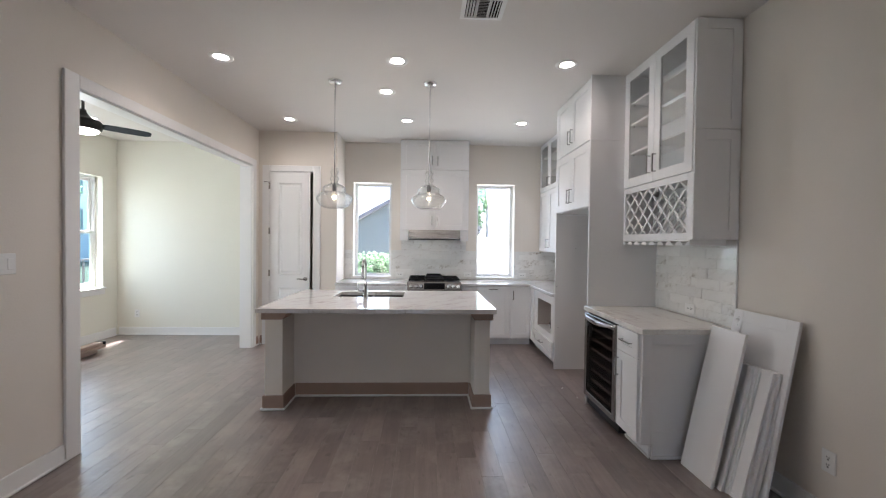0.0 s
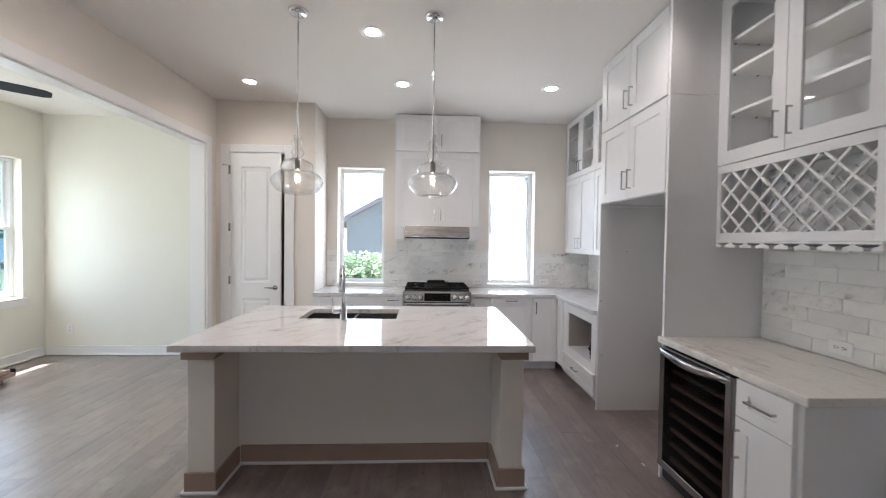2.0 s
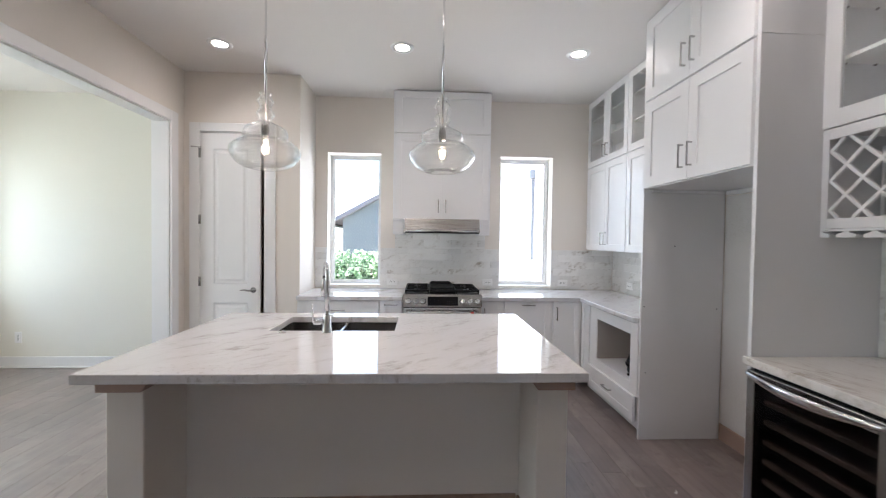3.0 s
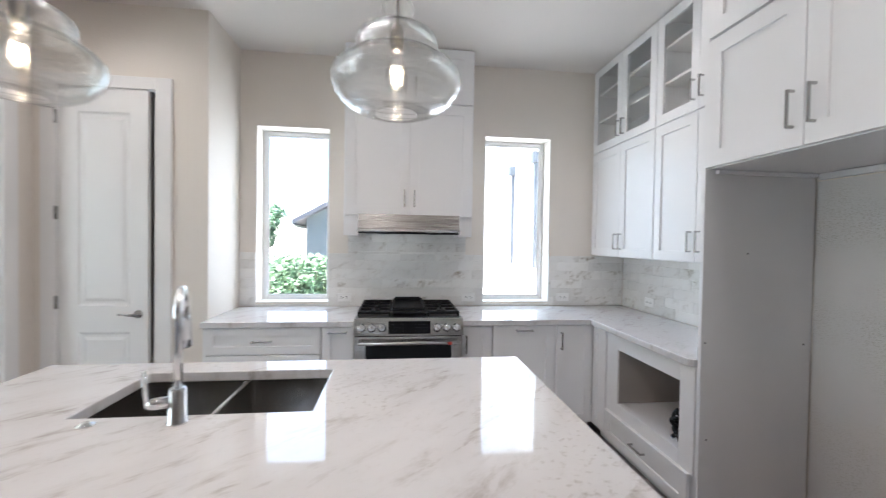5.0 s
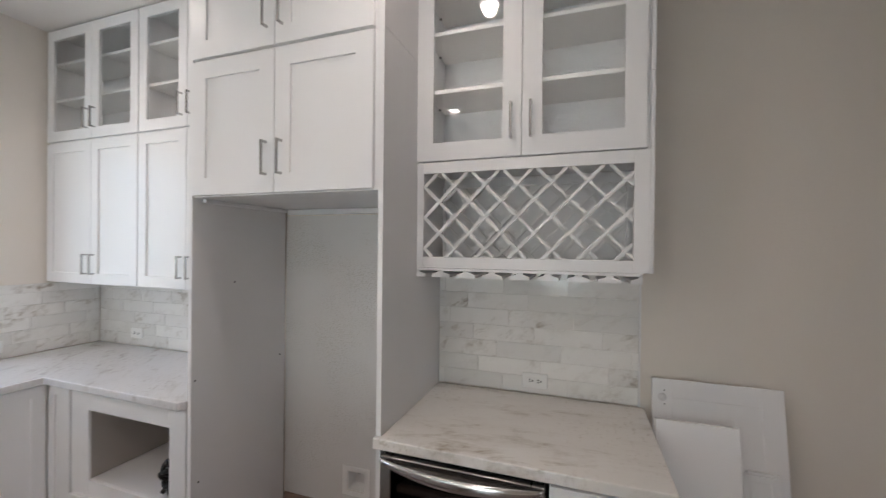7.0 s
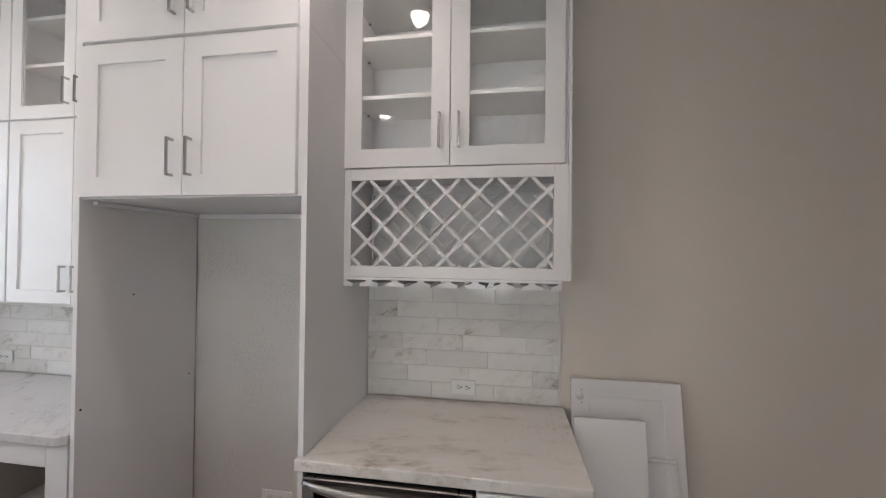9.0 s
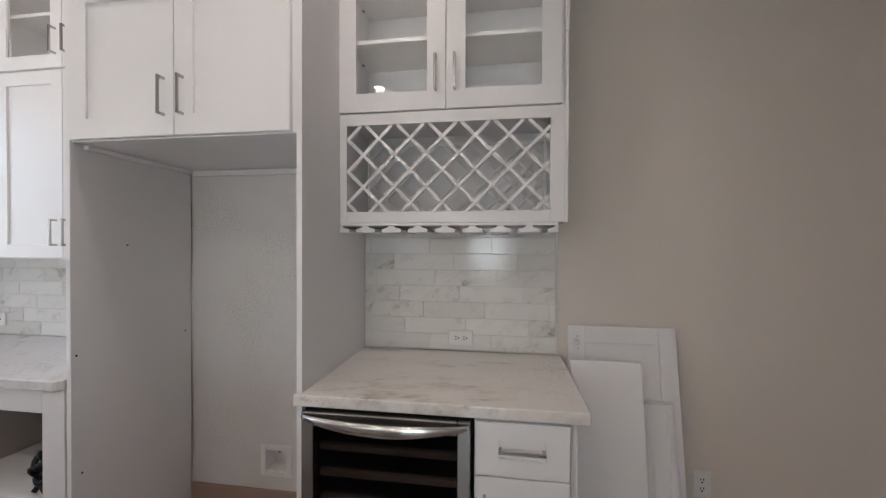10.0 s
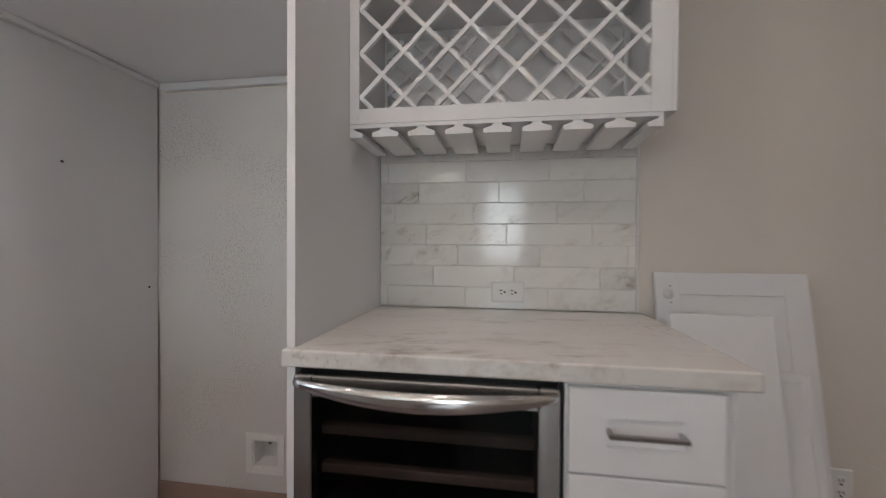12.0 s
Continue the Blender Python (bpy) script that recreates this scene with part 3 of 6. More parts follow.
def fixed_window(name, x0, x1, z0, z1):
    """A tall fixed window set deep in the wall, with a white vinyl frame."""
    root = thing(name, Matrix(), "tall narrow fixed window with white vinyl frame", "window", kind="structure")
    y0, y1, t = BACK + 0.165, BACK + 0.205, 0.032
    bm = boxes((x0, x0 + t, y0, y1, z0, z1), (x1 - t, x1, y0, y1, z0, z1), (x0 + t, x1 - t, y0, y1, z0, z0 + t), (x0 + t, x1 - t, y0, y1, z1 - t, z1), r=0.004)
    fr = part("window_frame", bm, VINYL, root)
    q, k = t + 0.014, 0.002
    bm = boxes((x0 + t, x0 + q, y0 + 0.012, y1 - 0.01, z0 + t, z1 - t), (x1 - q, x1 - t, y0 + 0.012, y1 - 0.01, z0 + t, z1 - t), (x0 + q, x1 - q, y0 + 0.012, y1 - 0.01, z0 + t, z0 + q), (x0 + q, x1 - q, y0 + 0.012, y1 - 0.01, z1 - q, z1 - t), r=0.003)
    part("glazing_bead", bm, VINYL, fr)
    p = part("pane", boxes((x0 + t, x1 - t, y0 + 0.025, y0 + 0.029, z0 + t, z1 - t)), PANE, root)
    p.visible_shadow = False
    part("window_sill", boxes((x0 + k, x1 - k, BACK + 0.002, y0 - 0.001, z0 - 0.012, z0 + 0.004), r=0.003), TRIM, root)


def window_light(width, height, watts, colour, at, towards):
    """The sky's light through one window opening; the south one is a warm fill."""
    lamp = bpy.data.lights.new("sky_light", "AREA")
    lamp.shape, lamp.size, lamp.size_y, lamp.energy, lamp.color = "RECTANGLE", width, height, watts, colour
    new("sky_light", lamp).matrix_world = look(at, towards)


for i, w in enumerate(WINDOWS):
    fixed_window("window_%d" % (i + 1), *w)
    cx, cz = (w[0] + w[1]) / 2, (w[2] + w[3]) / 2
    window_light(w[1] - w[0] - 0.08, w[3] - w[2] - 0.08, NORTH_WATTS, (0.80, 0.96, 1.0), (cx, BACK + 0.155, cz), (cx, 0, cz))


def picture_window(name, x0, x1, z0, z1):
    """An unseen wide window at the far end, added for warm fill light from the south."""
    root = thing(name, Matrix(), "unseen picture window added for light from the south", "window", kind="structure")
    y0, y1, t = SOUTH - 0.10, SOUTH - 0.05, 0.05
    part("window_frame", boxes((x0, x0 + t, y0, y1, z0, z1), (x1 - t, x1, y0, y1, z0, z1), (x0 + t, x1 - t, y0, y1, z0, z0 + t), (x0 + t, x1 - t, y0, y1, z1 - t, z1), r=0.004), VINYL, root)
    w = (x1 - x0) / 3
    for k in range(3):
        a, b = x0 + k * w, x0 + (k + 1) * w
        if k:
            part("mullion", boxes((a - 0.03, a + 0.03, y0 + 0.002, y1 - 0.002, z0 + t, z1 - t), r=0.003), VINYL, root)
        p = part("pane", boxes((a + 0.031, b - 0.031, y0 + 0.02, y0 + 0.025, z0 + t, z1 - t)), PANE, root)
        p.visible_shadow = False
    window_light(x1 - x0 - 0.1, z1 - z0 - 0.1, SOUTH_WATTS, (1.0, 0.78, 0.60), ((x0 + x1) / 2, SOUTH - 0.04, (z0 + z1) / 2), ((x0 + x1) / 2, 0, (z0 + z1) / 2))


picture_window("window_5", -1.2, 1.0, 0.6, 2.3)


def sash_window(name, y0, y1, z0, z1):
    """A double-hung sash window in the side room, with a projecting sill and apron."""
    root = thing(name, Matrix(), "white double-hung sash window with wooden sill", "window", kind="structure")
    a, b = ROOMFACE - 0.17, ROOMFACE - 0.10
    mid = (z0 + z1) / 2
    part("window_frame", boxes((a, b, y0, y0 + 0.035, z0, z1), (a, b, y1 - 0.035, y1, z0, z1), (a, b, y0 + 0.0352, y1 - 0.0352, z0, z0 + 0.035), (a, b, y0 + 0.0352, y1 - 0.0352, z1 - 0.035, z1), r=0.004), VINYL, root)
    for n, (p, q, lo, hi) in (("upper_sash", (a + 0.005, a + 0.033, mid - 0.02, z1 - 0.036)), ("lower_sash", (a + 0.035, a + 0.063, z0 + 0.036, mid + 0.02))):
        s = part(n, boxes((p, q, y0 + 0.036, y0 + 0.076, lo, hi), (p, q, y1 - 0.076, y1 - 0.036, lo, hi), (p, q, y0 + 0.0762, y1 - 0.0762, lo, lo + 0.042), (p, q, y0 + 0.0762, y1 - 0.0762, hi - 0.042, hi), r=0.004), VINYL, root)
        g = part("pane", boxes((p + 0.011, p + 0.015, y0 + 0.07, y1 - 0.07, lo + 0.036, hi - 0.036)), SCREENED if n == "lower_sash" else TINTED, s)
        g.visible_shadow = False
    part("window_sill", boxes((ROOMFACE - 0.099, ROOMFACE + 0.035, y0 - 0.035, y1 + 0.035, z0 - 0.025, z0 - 0.001), r=0.006), TRIM, root)
    part("apron", boxes((ROOMFACE + 0.002, ROOMFACE + 0.018, y0 - 0.02, y1 + 0.02, z0 - 0.10, z0 - 0.026), r=0.003), TRIM, root)


for i, w in enumerate(SIDEWIN):
    sash_window("window_%d" % (i + 3), *w)
    cy, cz = (w[0] + w[1]) / 2, (w[2] + w[3]) / 2
    window_light(w[1] - w[0] - 0.1, w[3] - w[2] - 0.1, WEST_WATTS[i], (0.88, 1.0, 0.97), (ROOMFACE - 0.09, cy, cz), (0, cy, cz))


def pantry_door():
    """A two-panel pantry door, hardly ajar, with its casing."""
    root = thing("door_1", Matrix(), "white two-panel pantry door standing slightly ajar", "door", kind="structure")
    x0, x1, top, f = -2.29, -1.665, 2.475, PANTRY
    part("door_frame", boxes((x0, x0 + 0.012, f - 0.0002, f + 0.124, 0, top), (x1 - 0.012, x1, f - 0.0002, f + 0.124, 0, top), (x0 + 0.0122, x1 - 0.0122, f - 0.0002, f + 0.124, top - 0.012, top), r=0.002), TRIM, root)
    part("casing", boxes((x0 - 0.09, x0 + 0.006, f - 0.022, f - 0.0006, 0, top + 0.078), r=0.003), TRIM, root)
    part("casing", boxes((x1 - 0.006, x1 + 0.10, f - 0.022, f - 0.0006, 0, top + 0.078), r=0.003), TRIM, root)
    part("head_casing", boxes((x0 + 0.007, x1 - 0.007, f - 0.022, f - 0.0006, top - 0.006, top + 0.078), r=0.003), TRIM, root)
    # the slab turns a little about its hinges
    m = pose(x0 + 0.014, f - 0.002, 0.012, 0, 0, -2.2)
    w, h, d = x1 - x0 - 0.060, top - 0.03, 0.035
    zs = [0.0, 0.20, 0.80, 0.98, h - 0.15, h]
    st = 0.115
    bm = bmesh.new()
    lo_panel, hi_panel = (st, w - st, zs[1], zs[2]), (st, w - st, zs[3], zs[4])
    cols, rows = [0, st, w - st, w], zs
    for i in range(3):
        for k in range(5):
            if i == 1 and k in (1, 3):
                continue
            bm.faces.new([bm.verts.new((x, 0, z)) for x, z in ((cols[i], rows[k]), (cols[i + 1], rows[k]), (cols[i + 1], rows[k + 1]), (cols[i], rows[k + 1]))])
    # each panel: a cove down, a flat, an ogee back up and a raised field
    for a0, a1, b0, b1 in (lo_panel, hi_panel):
        last = ring(bm, a0, a1, b0, b1, 0)
        for inset, deep in ((0.004, 0.003), (0.012, 0.010), (0.020, 0.012), (0.032, 0.012), (0.040, 0.008), (0.052, 0.003)):
            nxt = ring(bm, a0 + inset, a1 - inset, b0 + inset, b1 - inset, deep)
            band(bm, last, nxt)
            last = nxt
        bm.faces.new(last)
    rim, rear = ring(bm, 0, w, 0, h, 0), ring(bm, 0, w, 0, h, d)
    band(bm, rim, rear)
    bm.faces.new(rear)
    bmesh.ops.remove_doubles(bm, verts=bm.verts, dist=1e-5)
    bmesh.ops.recalc_face_normals(bm, faces=bm.faces)
    bm.transform(m)
    slab = part("door_slab", bm, TRIM, root)
    for z in (0.26, 1.02, 1.62, 2.26):
        bm = bmesh.new()
        lathe(bm, [(0, -0.045), (0.007, -0.045), (0.007, 0.045), (0, 0.045)], (x0 + 0.006, f - 0.026, z), 10)
        box(bm, x0 + 0.004, x0 + 0.022, f - 0.0245, f - 0.0225, z - 0.045, z + 0.045)
        part("hinge", bm, NICKEL, slab, "satin nickel hinge")
    bm = bmesh.new()
    tube(bm, [(x0 + 0.006, f - 0.030, 2.312), (x0 - 0.03, f - 0.055, 2.314), (x0 - 0.05, f - 0.050, 2.314)], [0.004, 0.004, 0.007], 10)
    tube(bm, [(x0 + 0.006, f - 0.030, 2.312), (x0 + 0.030, f - 0.045, 2.312)], [0.003, 0.006], 10)
    part("hinge_stop", bm, NICKEL, slab, "satin nickel hinge-pin door stop")
    bm = bmesh.new()
    lathe(bm, [(0, 0), (0.028, 0), (0.026, 0.01), (0.011, 0.014), (0.010, 0.045), (0, 0.045)], (w - 0.06, 0, 0.925), 20, m=pose(0, 0, 0, 90, 0, 0))
    tube(bm, [(w - 0.06, -0.045, 0.925), (w - 0.09, -0.048, 0.926), (w - 0.13, -0.046, 0.93), (w - 0.165, -0.040, 0.927)], [0.009, 0.009, 0.008, 0.006])
    bm.transform(m)
    part("door_handle", bm, NICKEL, slab, "satin nickel lever handle")


pantry_door()



# ---- cabinets: local x runs to the viewer's right, y into the wall, z up from the foot ----
def pull(at, length, parent, upright=True):
    """A slim square bar pull on two posts, standing out from a front at y = at[1]."""
    x, y, z = at
    h, b = length / 2, 0.005
    if upright:
        rows = [(x - b, x + b, y - 0.034, y - 0.025, z - h, z + h), (x - b, x + b, y - 0.0252, y, z - h, z - h + 0.010), (x - b, x + b, y - 0.0252, y, z + h - 0.010, z + h)]
    else:
        rows = [(x - h, x + h, y - 0.034, y - 0.025, z - b, z + b), (x - h, x - h + 0.010, y - 0.0252, y, z - b, z + b), (x + h - 0.010, x + h, y - 0.0252, y, z - b, z + b)]
    return part("handle", boxes(*rows, r=0.0015), NICKEL, parent, "satin nickel bar pull")


def front(name, x0, x1, z0, z1, parent, y=0.0, rail=0.07, glazed=False, mat=None, stile=0.0):
    """A shaker door or drawer front, or a glazed one, 20 mm thick with its back at y."""
    a, f, c = 0.0015, y - 0.02, 0.0018
    x0, x1, z0, z1 = x0 + a, x1 - a, z0 + a, z1 - a
    rl = min(rail, (z1 - z0) * 0.34, (x1 - x0) * 0.3)
    sl = stile or rl
    bm = bmesh.new()
    back = ring(bm, x0, x1, z0, z1, y)
    edge = ring(bm, x0, x1, z0, z1, f + c)
    face = ring(bm, x0 + c, x1 - c, z0 + c, z1 - c, f)
    inner = ring(bm, x0 + sl, x1 - sl, z0 + rl, z1 - rl, f)
    band(bm, back, edge)
    band(bm, edge, face)
    band(bm, face, inner)
    if glazed:
        rear = ring(bm, x0 + sl, x1 - sl, z0 + rl, z1 - rl, y)
        band(bm, inner, rear)
        band(bm, rear, back)
    else:
        deep = ring(bm, x0 + sl + 0.001, x1 - sl - 0.001, z0 + rl + 0.001, z1 - rl - 0.001, f + 0.009)
        band(bm, inner, deep)
        bm.faces.new(deep)
        bm.faces.new(back[::-1])
    bmesh.ops.recalc_face_normals(bm, faces=bm.faces)
    ob = part(name, bm, mat or CAB, parent)
    if glazed:
        g = part("pane", boxes((x0 + rl + 0.0002, x1 - rl - 0.0002, f + 0.009, f + 0.013, z0 + rl + 0.0002, z1 - rl - 0.0002)), GLASS, ob, "clear glass pane")
        g.visible_shadow = False
    return ob


def carcass(w, d, h, parent, mat=None, t=0.018, open_front=False):
    """A cabinet box, solid or hollow with an open front."""
    if not open_front:
        return part("body", boxes((0, w, 0, d, 0, h), r=0.001), mat or CAB, parent)
    bm = bmesh.new()
    outer, mouth, deep, rear = ring(bm, 0, w, 0, h, 0), ring(bm, t, w - t, t, h - t, 0), ring(bm, t, w - t, t, h - t, d - 0.008), ring(bm, 0, w, 0, h, d)
    band(bm, outer, mouth)
    band(bm, mouth, deep)
    bm.faces.new(deep)
    band(bm, rear, outer)
    bm.faces.new(rear)
    bmesh.ops.recalc_face_normals(bm, faces=bm.faces)
    return part("body", bm, mat or CAB, parent)


def facing_west(x, y_far, z):
    """A cabinet on the east wall: its left end (as seen from the room) is at y_far."""
    return pose(x, y_far, z, 0, 0, -90)


# the range wall, left of the range
root = thing("base_cabinet", pose(-1.331, 5.53, 0, 0, 0, 0), "white shaker drawer cabinet under the marble counter", "cabinet", "base cabinets")
w = 0.791
part("body", boxes((0, w, 0, 0.63, 0.1, 0.853)), CAB, root)
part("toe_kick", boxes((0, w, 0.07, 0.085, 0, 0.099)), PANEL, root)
for lo, hi in ((0.665, 0.852), (0.39, 0.66), (0.11, 0.385)):
    d = front("drawer_front", 0.02, w - 0.004, lo, hi, root, rail=0.055)
    pull((w / 2, -0.02, (lo + hi) / 2), 0.13, d, False)
root = thing("pullout_cabinet", pose(-0.538, 5.53, 0), "narrow white pull-out cabinet beside the range", "cabinet", "base cabinets")
part("body", boxes((0, 0.222, 0, 0.63, 0.1, 0.853)), CAB, root)
part("toe_kick", boxes((0, 0.222, 0.07, 0.085, 0, 0.099)), PANEL, root)
d = front("door", 0.004, 0.22, 0.11, 0.852, root, rail=0.055)
pull((0.112, -0.02, 0.815), 0.13, d, False)

# the range wall, right of the range
for x0, w, hx, hz, up, lab in ((0.462, 0.226, 0.03, 0.72, True, "narrow white shaker cabinet beside the range"), (0.690, 0.476, 0.24, 0.818, False, "white shaker panel front with a bar pull on top"), (1.168, 0.32, 0.05, 0.735, True, "white shaker corner base cabinet")):
    root = thing("base_cabinet", pose(x0, 5.53, 0), lab, "cabinet", "base cabinets")
    part("body", boxes((0, w, 0, 0.63, 0.1, 0.853)), CAB, root)
    part("toe_kick", boxes((0, w, 0.07, 0.085, 0, 0.099)), PANEL, root)
    d = front("door", 0.02 if x0 > 1 else 0.004, w - 0.02 if x0 > 1 else w - 0.004, 0.11, 0.852, root, rail=0.06)
    pull((hx, -0.02, hz), 0.13, d, up)

# the run on the east wall, from the corner to the refrigerator bay
root = thing("corner_cabinet", facing_west(1.49, 5.53, 0), "narrow white shaker door in the counter corner", "cabinet", "base cabinets")
part("body", boxes((0, 0.215, 0, 0.60, 0.1, 0.853)), CAB, root)
part("toe_kick", boxes((0, 0.215, 0.07, 0.085, 0, 0.099)), PANEL, root)
front("door", 0.03, 0.212, 0.11, 0.852, root, rail=0.05)

root = thing("microwave_cabinet", facing_west(1.49, 5.313, 0), "white base cabinet with an empty microwave niche above a drawer", "cabinet", "base cabinets")
W = 0.835
a, b, lo, hi = 0.14, 0.725, 0.385, 0.752
part("body", boxes((0, a, 0, 0.60, 0.1, 0.853), (b, W, 0, 0.60, 0.1, 0.853), (a, b, 0, 0.60, 0.1, lo), (a, b, 0, 0.60, hi, 0.853), (a, b, 0.52, 0.60, lo, hi)), CAB, root)
part("niche_frame", boxes((0.004, a, -0.013, -0.0005, lo - 0.085, 0.853), (b, W - 0.004, -0.013, -0.0005, lo - 0.085, 0.853), (a, b, -0.013, -0.0005, hi, 0.853), (a, b, -0.013, -0.0005, lo - 0.085, lo), r=0.0015), CAB, root)
part("niche_lining", boxes((a + 0.0005, a + 0.004, -0.002, 0.515, lo + 0.004, hi - 0.004), (b - 0.004, b - 0.0005, -0.002, 0.515, lo + 0.004, hi - 0.004), (a + 0.004, b - 0.004, 0.513, 0.518, lo + 0.004, hi - 0.004), (a + 0.004, b - 0.004, -0.002, 0.512, hi - 0.004, hi - 0.0005)), material("niche_board", (0.45, 0.41, 0.38), 0.7, vary=0.05), root, "bare grey-brown board lining")
part("toe_kick", boxes((0, W, 0.07, 0.085, 0, 0.099)), PANEL, root)
d = front("drawer_front", 0.02, W - 0.02, 0.11, 0.305, root, y=-0.0135, rail=0.055)
pull((W / 2, -0.0335, 0.222), 0.13, d, False)

# a black power lead left in the niche
lead = bmesh.new()
pts = []
for k in range(60):
    u = k / 59
    pts.append((1.515 + 0.018 * math.sin(u * 31), 4.645 + 0.04 * math.cos(u * 23) * (1 - 0.5 * u), 0.400 + 0.17 * u + 0.012 * math.sin(u * 47)))
tube(lead, pts, 0.011, 8)
tagged(part("power_lead", lead, BLACK), "bundled black power lead lying in the cabinet niche", "cable")

# wall cabinets above the corner counter: solid doors below, glazed doors above
UB, UM, UT = 1.36, 2.287, CEILING - 0.005
YS = [BACK - 0.012, 5.70, 5.27, 4.872, 4.477]
for lo, hi, glazed in ((UB, UM, False), (UM + 0.002, UT, True)):
    for i in (0, 2):
        y0, y1 = YS[i], YS[i + 2]
        w = y0 - y1
        lab = "white shaker wall cabinet with glazed doors and shelves" if glazed else "white shaker wall cabinet with two tall doors"
        root = thing("wall_cabinet", facing_west(1.795, y0, lo), lab, "cabinet", "wall cabinets")
        carcass(w - 0.001, SIDE - 1.797, hi - lo, root, open_front=glazed)
        m = y0 - YS[i + 1]
        for a, b, hx in ((0.003, m, m - 0.035), (m, w - 0.004, m + 0.035)):
            d = front("door", a, b, 0.004, hi - lo - 0.004, root, y=-0.001, rail=0.065, glazed=glazed)
            pull((hx, -0.021, 0.13), 0.13, d)
        if glazed:
            for z in (0.285, 0.53):
                part("shelf", boxes((0.02, w - 0.02, 0.02, 0.28, z, z + 0.018), r=0.002), INSIDE, root)

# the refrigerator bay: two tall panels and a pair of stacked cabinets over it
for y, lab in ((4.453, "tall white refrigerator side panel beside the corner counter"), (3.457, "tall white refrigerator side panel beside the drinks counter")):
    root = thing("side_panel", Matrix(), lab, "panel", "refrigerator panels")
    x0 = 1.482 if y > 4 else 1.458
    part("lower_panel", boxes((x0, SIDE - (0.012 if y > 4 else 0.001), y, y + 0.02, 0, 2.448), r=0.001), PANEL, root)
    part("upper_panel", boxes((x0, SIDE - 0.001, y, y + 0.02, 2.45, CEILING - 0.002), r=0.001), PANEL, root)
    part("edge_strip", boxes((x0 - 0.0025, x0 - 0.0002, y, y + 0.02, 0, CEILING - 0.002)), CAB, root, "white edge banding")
BY0, BY1 = 4.452, 3.478
for lo, hi in ((1.838, 2.455), (2.457, CEILING - 0.004)):
    root = thing("bridge_cabinet", facing_west(1.487, BY0, lo), "white shaker double-door cabinet above the refrigerator bay", "cabinet", "bridge cabinets")
    w = BY0 - BY1
    carcass(w, SIDE - 1.489, hi - lo, root)
    part("stile", boxes((w - 0.03, w, -0.0045, -0.0002, 0, hi - lo)), CAB, root)
    m = 0.477
    for a, b, hx in ((0.012, m, m - 0.04), (m, w - 0.03, m + 0.04)):
        d = front("door", a, b, 0.004, hi - lo - 0.006, root, y=-0.0015, rail=0.078)
        pull((hx, -0.0215, 0.15), 0.145, d)
# cleats under the bridge cabinet
root = thing("cleat_rail", Matrix(), "white wooden cleat fixed under the bridge cabinet", "trim")
part("back_cleat", boxes((SIDE - 0.026, SIDE - 0.001, BY1 + 0.002, BY0 - 0.022, 1.806, 1.836), r=0.002), CAB, root)
part("side_cleat", boxes((1.53, SIDE - 0.027, BY0 - 0.026, BY0 - 0.001, 1.818, 1.836), r=0.002), CAB, root)
for y in (3.52, 3.56):
    bm = bmesh.new()
    lathe(bm, [(0, 0), (0.006, 0), (0.006, 0.003), (0, 0.003)], (SIDE - 0.0265, y, 1.818), 10, m=pose(0, 0, 0, 0, -90, 0))
    part("screw", bm, IRON, root)

# drinks station: base cabinet, cooler, upper cabinet with glazed doors, lattice and stemware rack
root = thing("base_cabinet", facing_west(1.452, 2.846, 0), "white shaker base cabinet with one drawer and one door", "cabinet", "base cabinets")
w = 0.305
part("body", boxes((0, w, 0, 0.645, 0.1, 0.871)), CAB, root)
part("toe_kick", boxes((0, w, 0.07, 0.085, 0, 0.099)), CAB, root)
d = front("drawer_front", 0.004, w - 0.002, 0.688, 0.866, root, rail=0.058, stile=0.074)
pull((w / 2, -0.013, 0.779), 0.148, d, False)
d = front("door", 0.004, w - 0.002, 0.108, 0.6865, root, rail=0.068)
pull((0.034, -0.02, 0.56), 0.14, d)
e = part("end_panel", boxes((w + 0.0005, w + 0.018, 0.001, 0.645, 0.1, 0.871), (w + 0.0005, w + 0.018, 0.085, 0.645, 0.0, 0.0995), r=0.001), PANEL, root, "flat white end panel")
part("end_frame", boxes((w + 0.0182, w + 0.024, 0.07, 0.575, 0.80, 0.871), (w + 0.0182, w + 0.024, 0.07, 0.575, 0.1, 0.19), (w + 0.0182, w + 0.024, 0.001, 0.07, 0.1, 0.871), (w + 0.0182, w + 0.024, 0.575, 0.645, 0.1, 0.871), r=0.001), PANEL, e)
part("shoe", boxes((w + 0.0185, w + 0.034, 0.07, 0.645, 0.0, 0.02), (0.0, w + 0.0184, 0.056, 0.069, 0.0, 0.02), r=0.004), TRIM, root, "white shoe moulding")


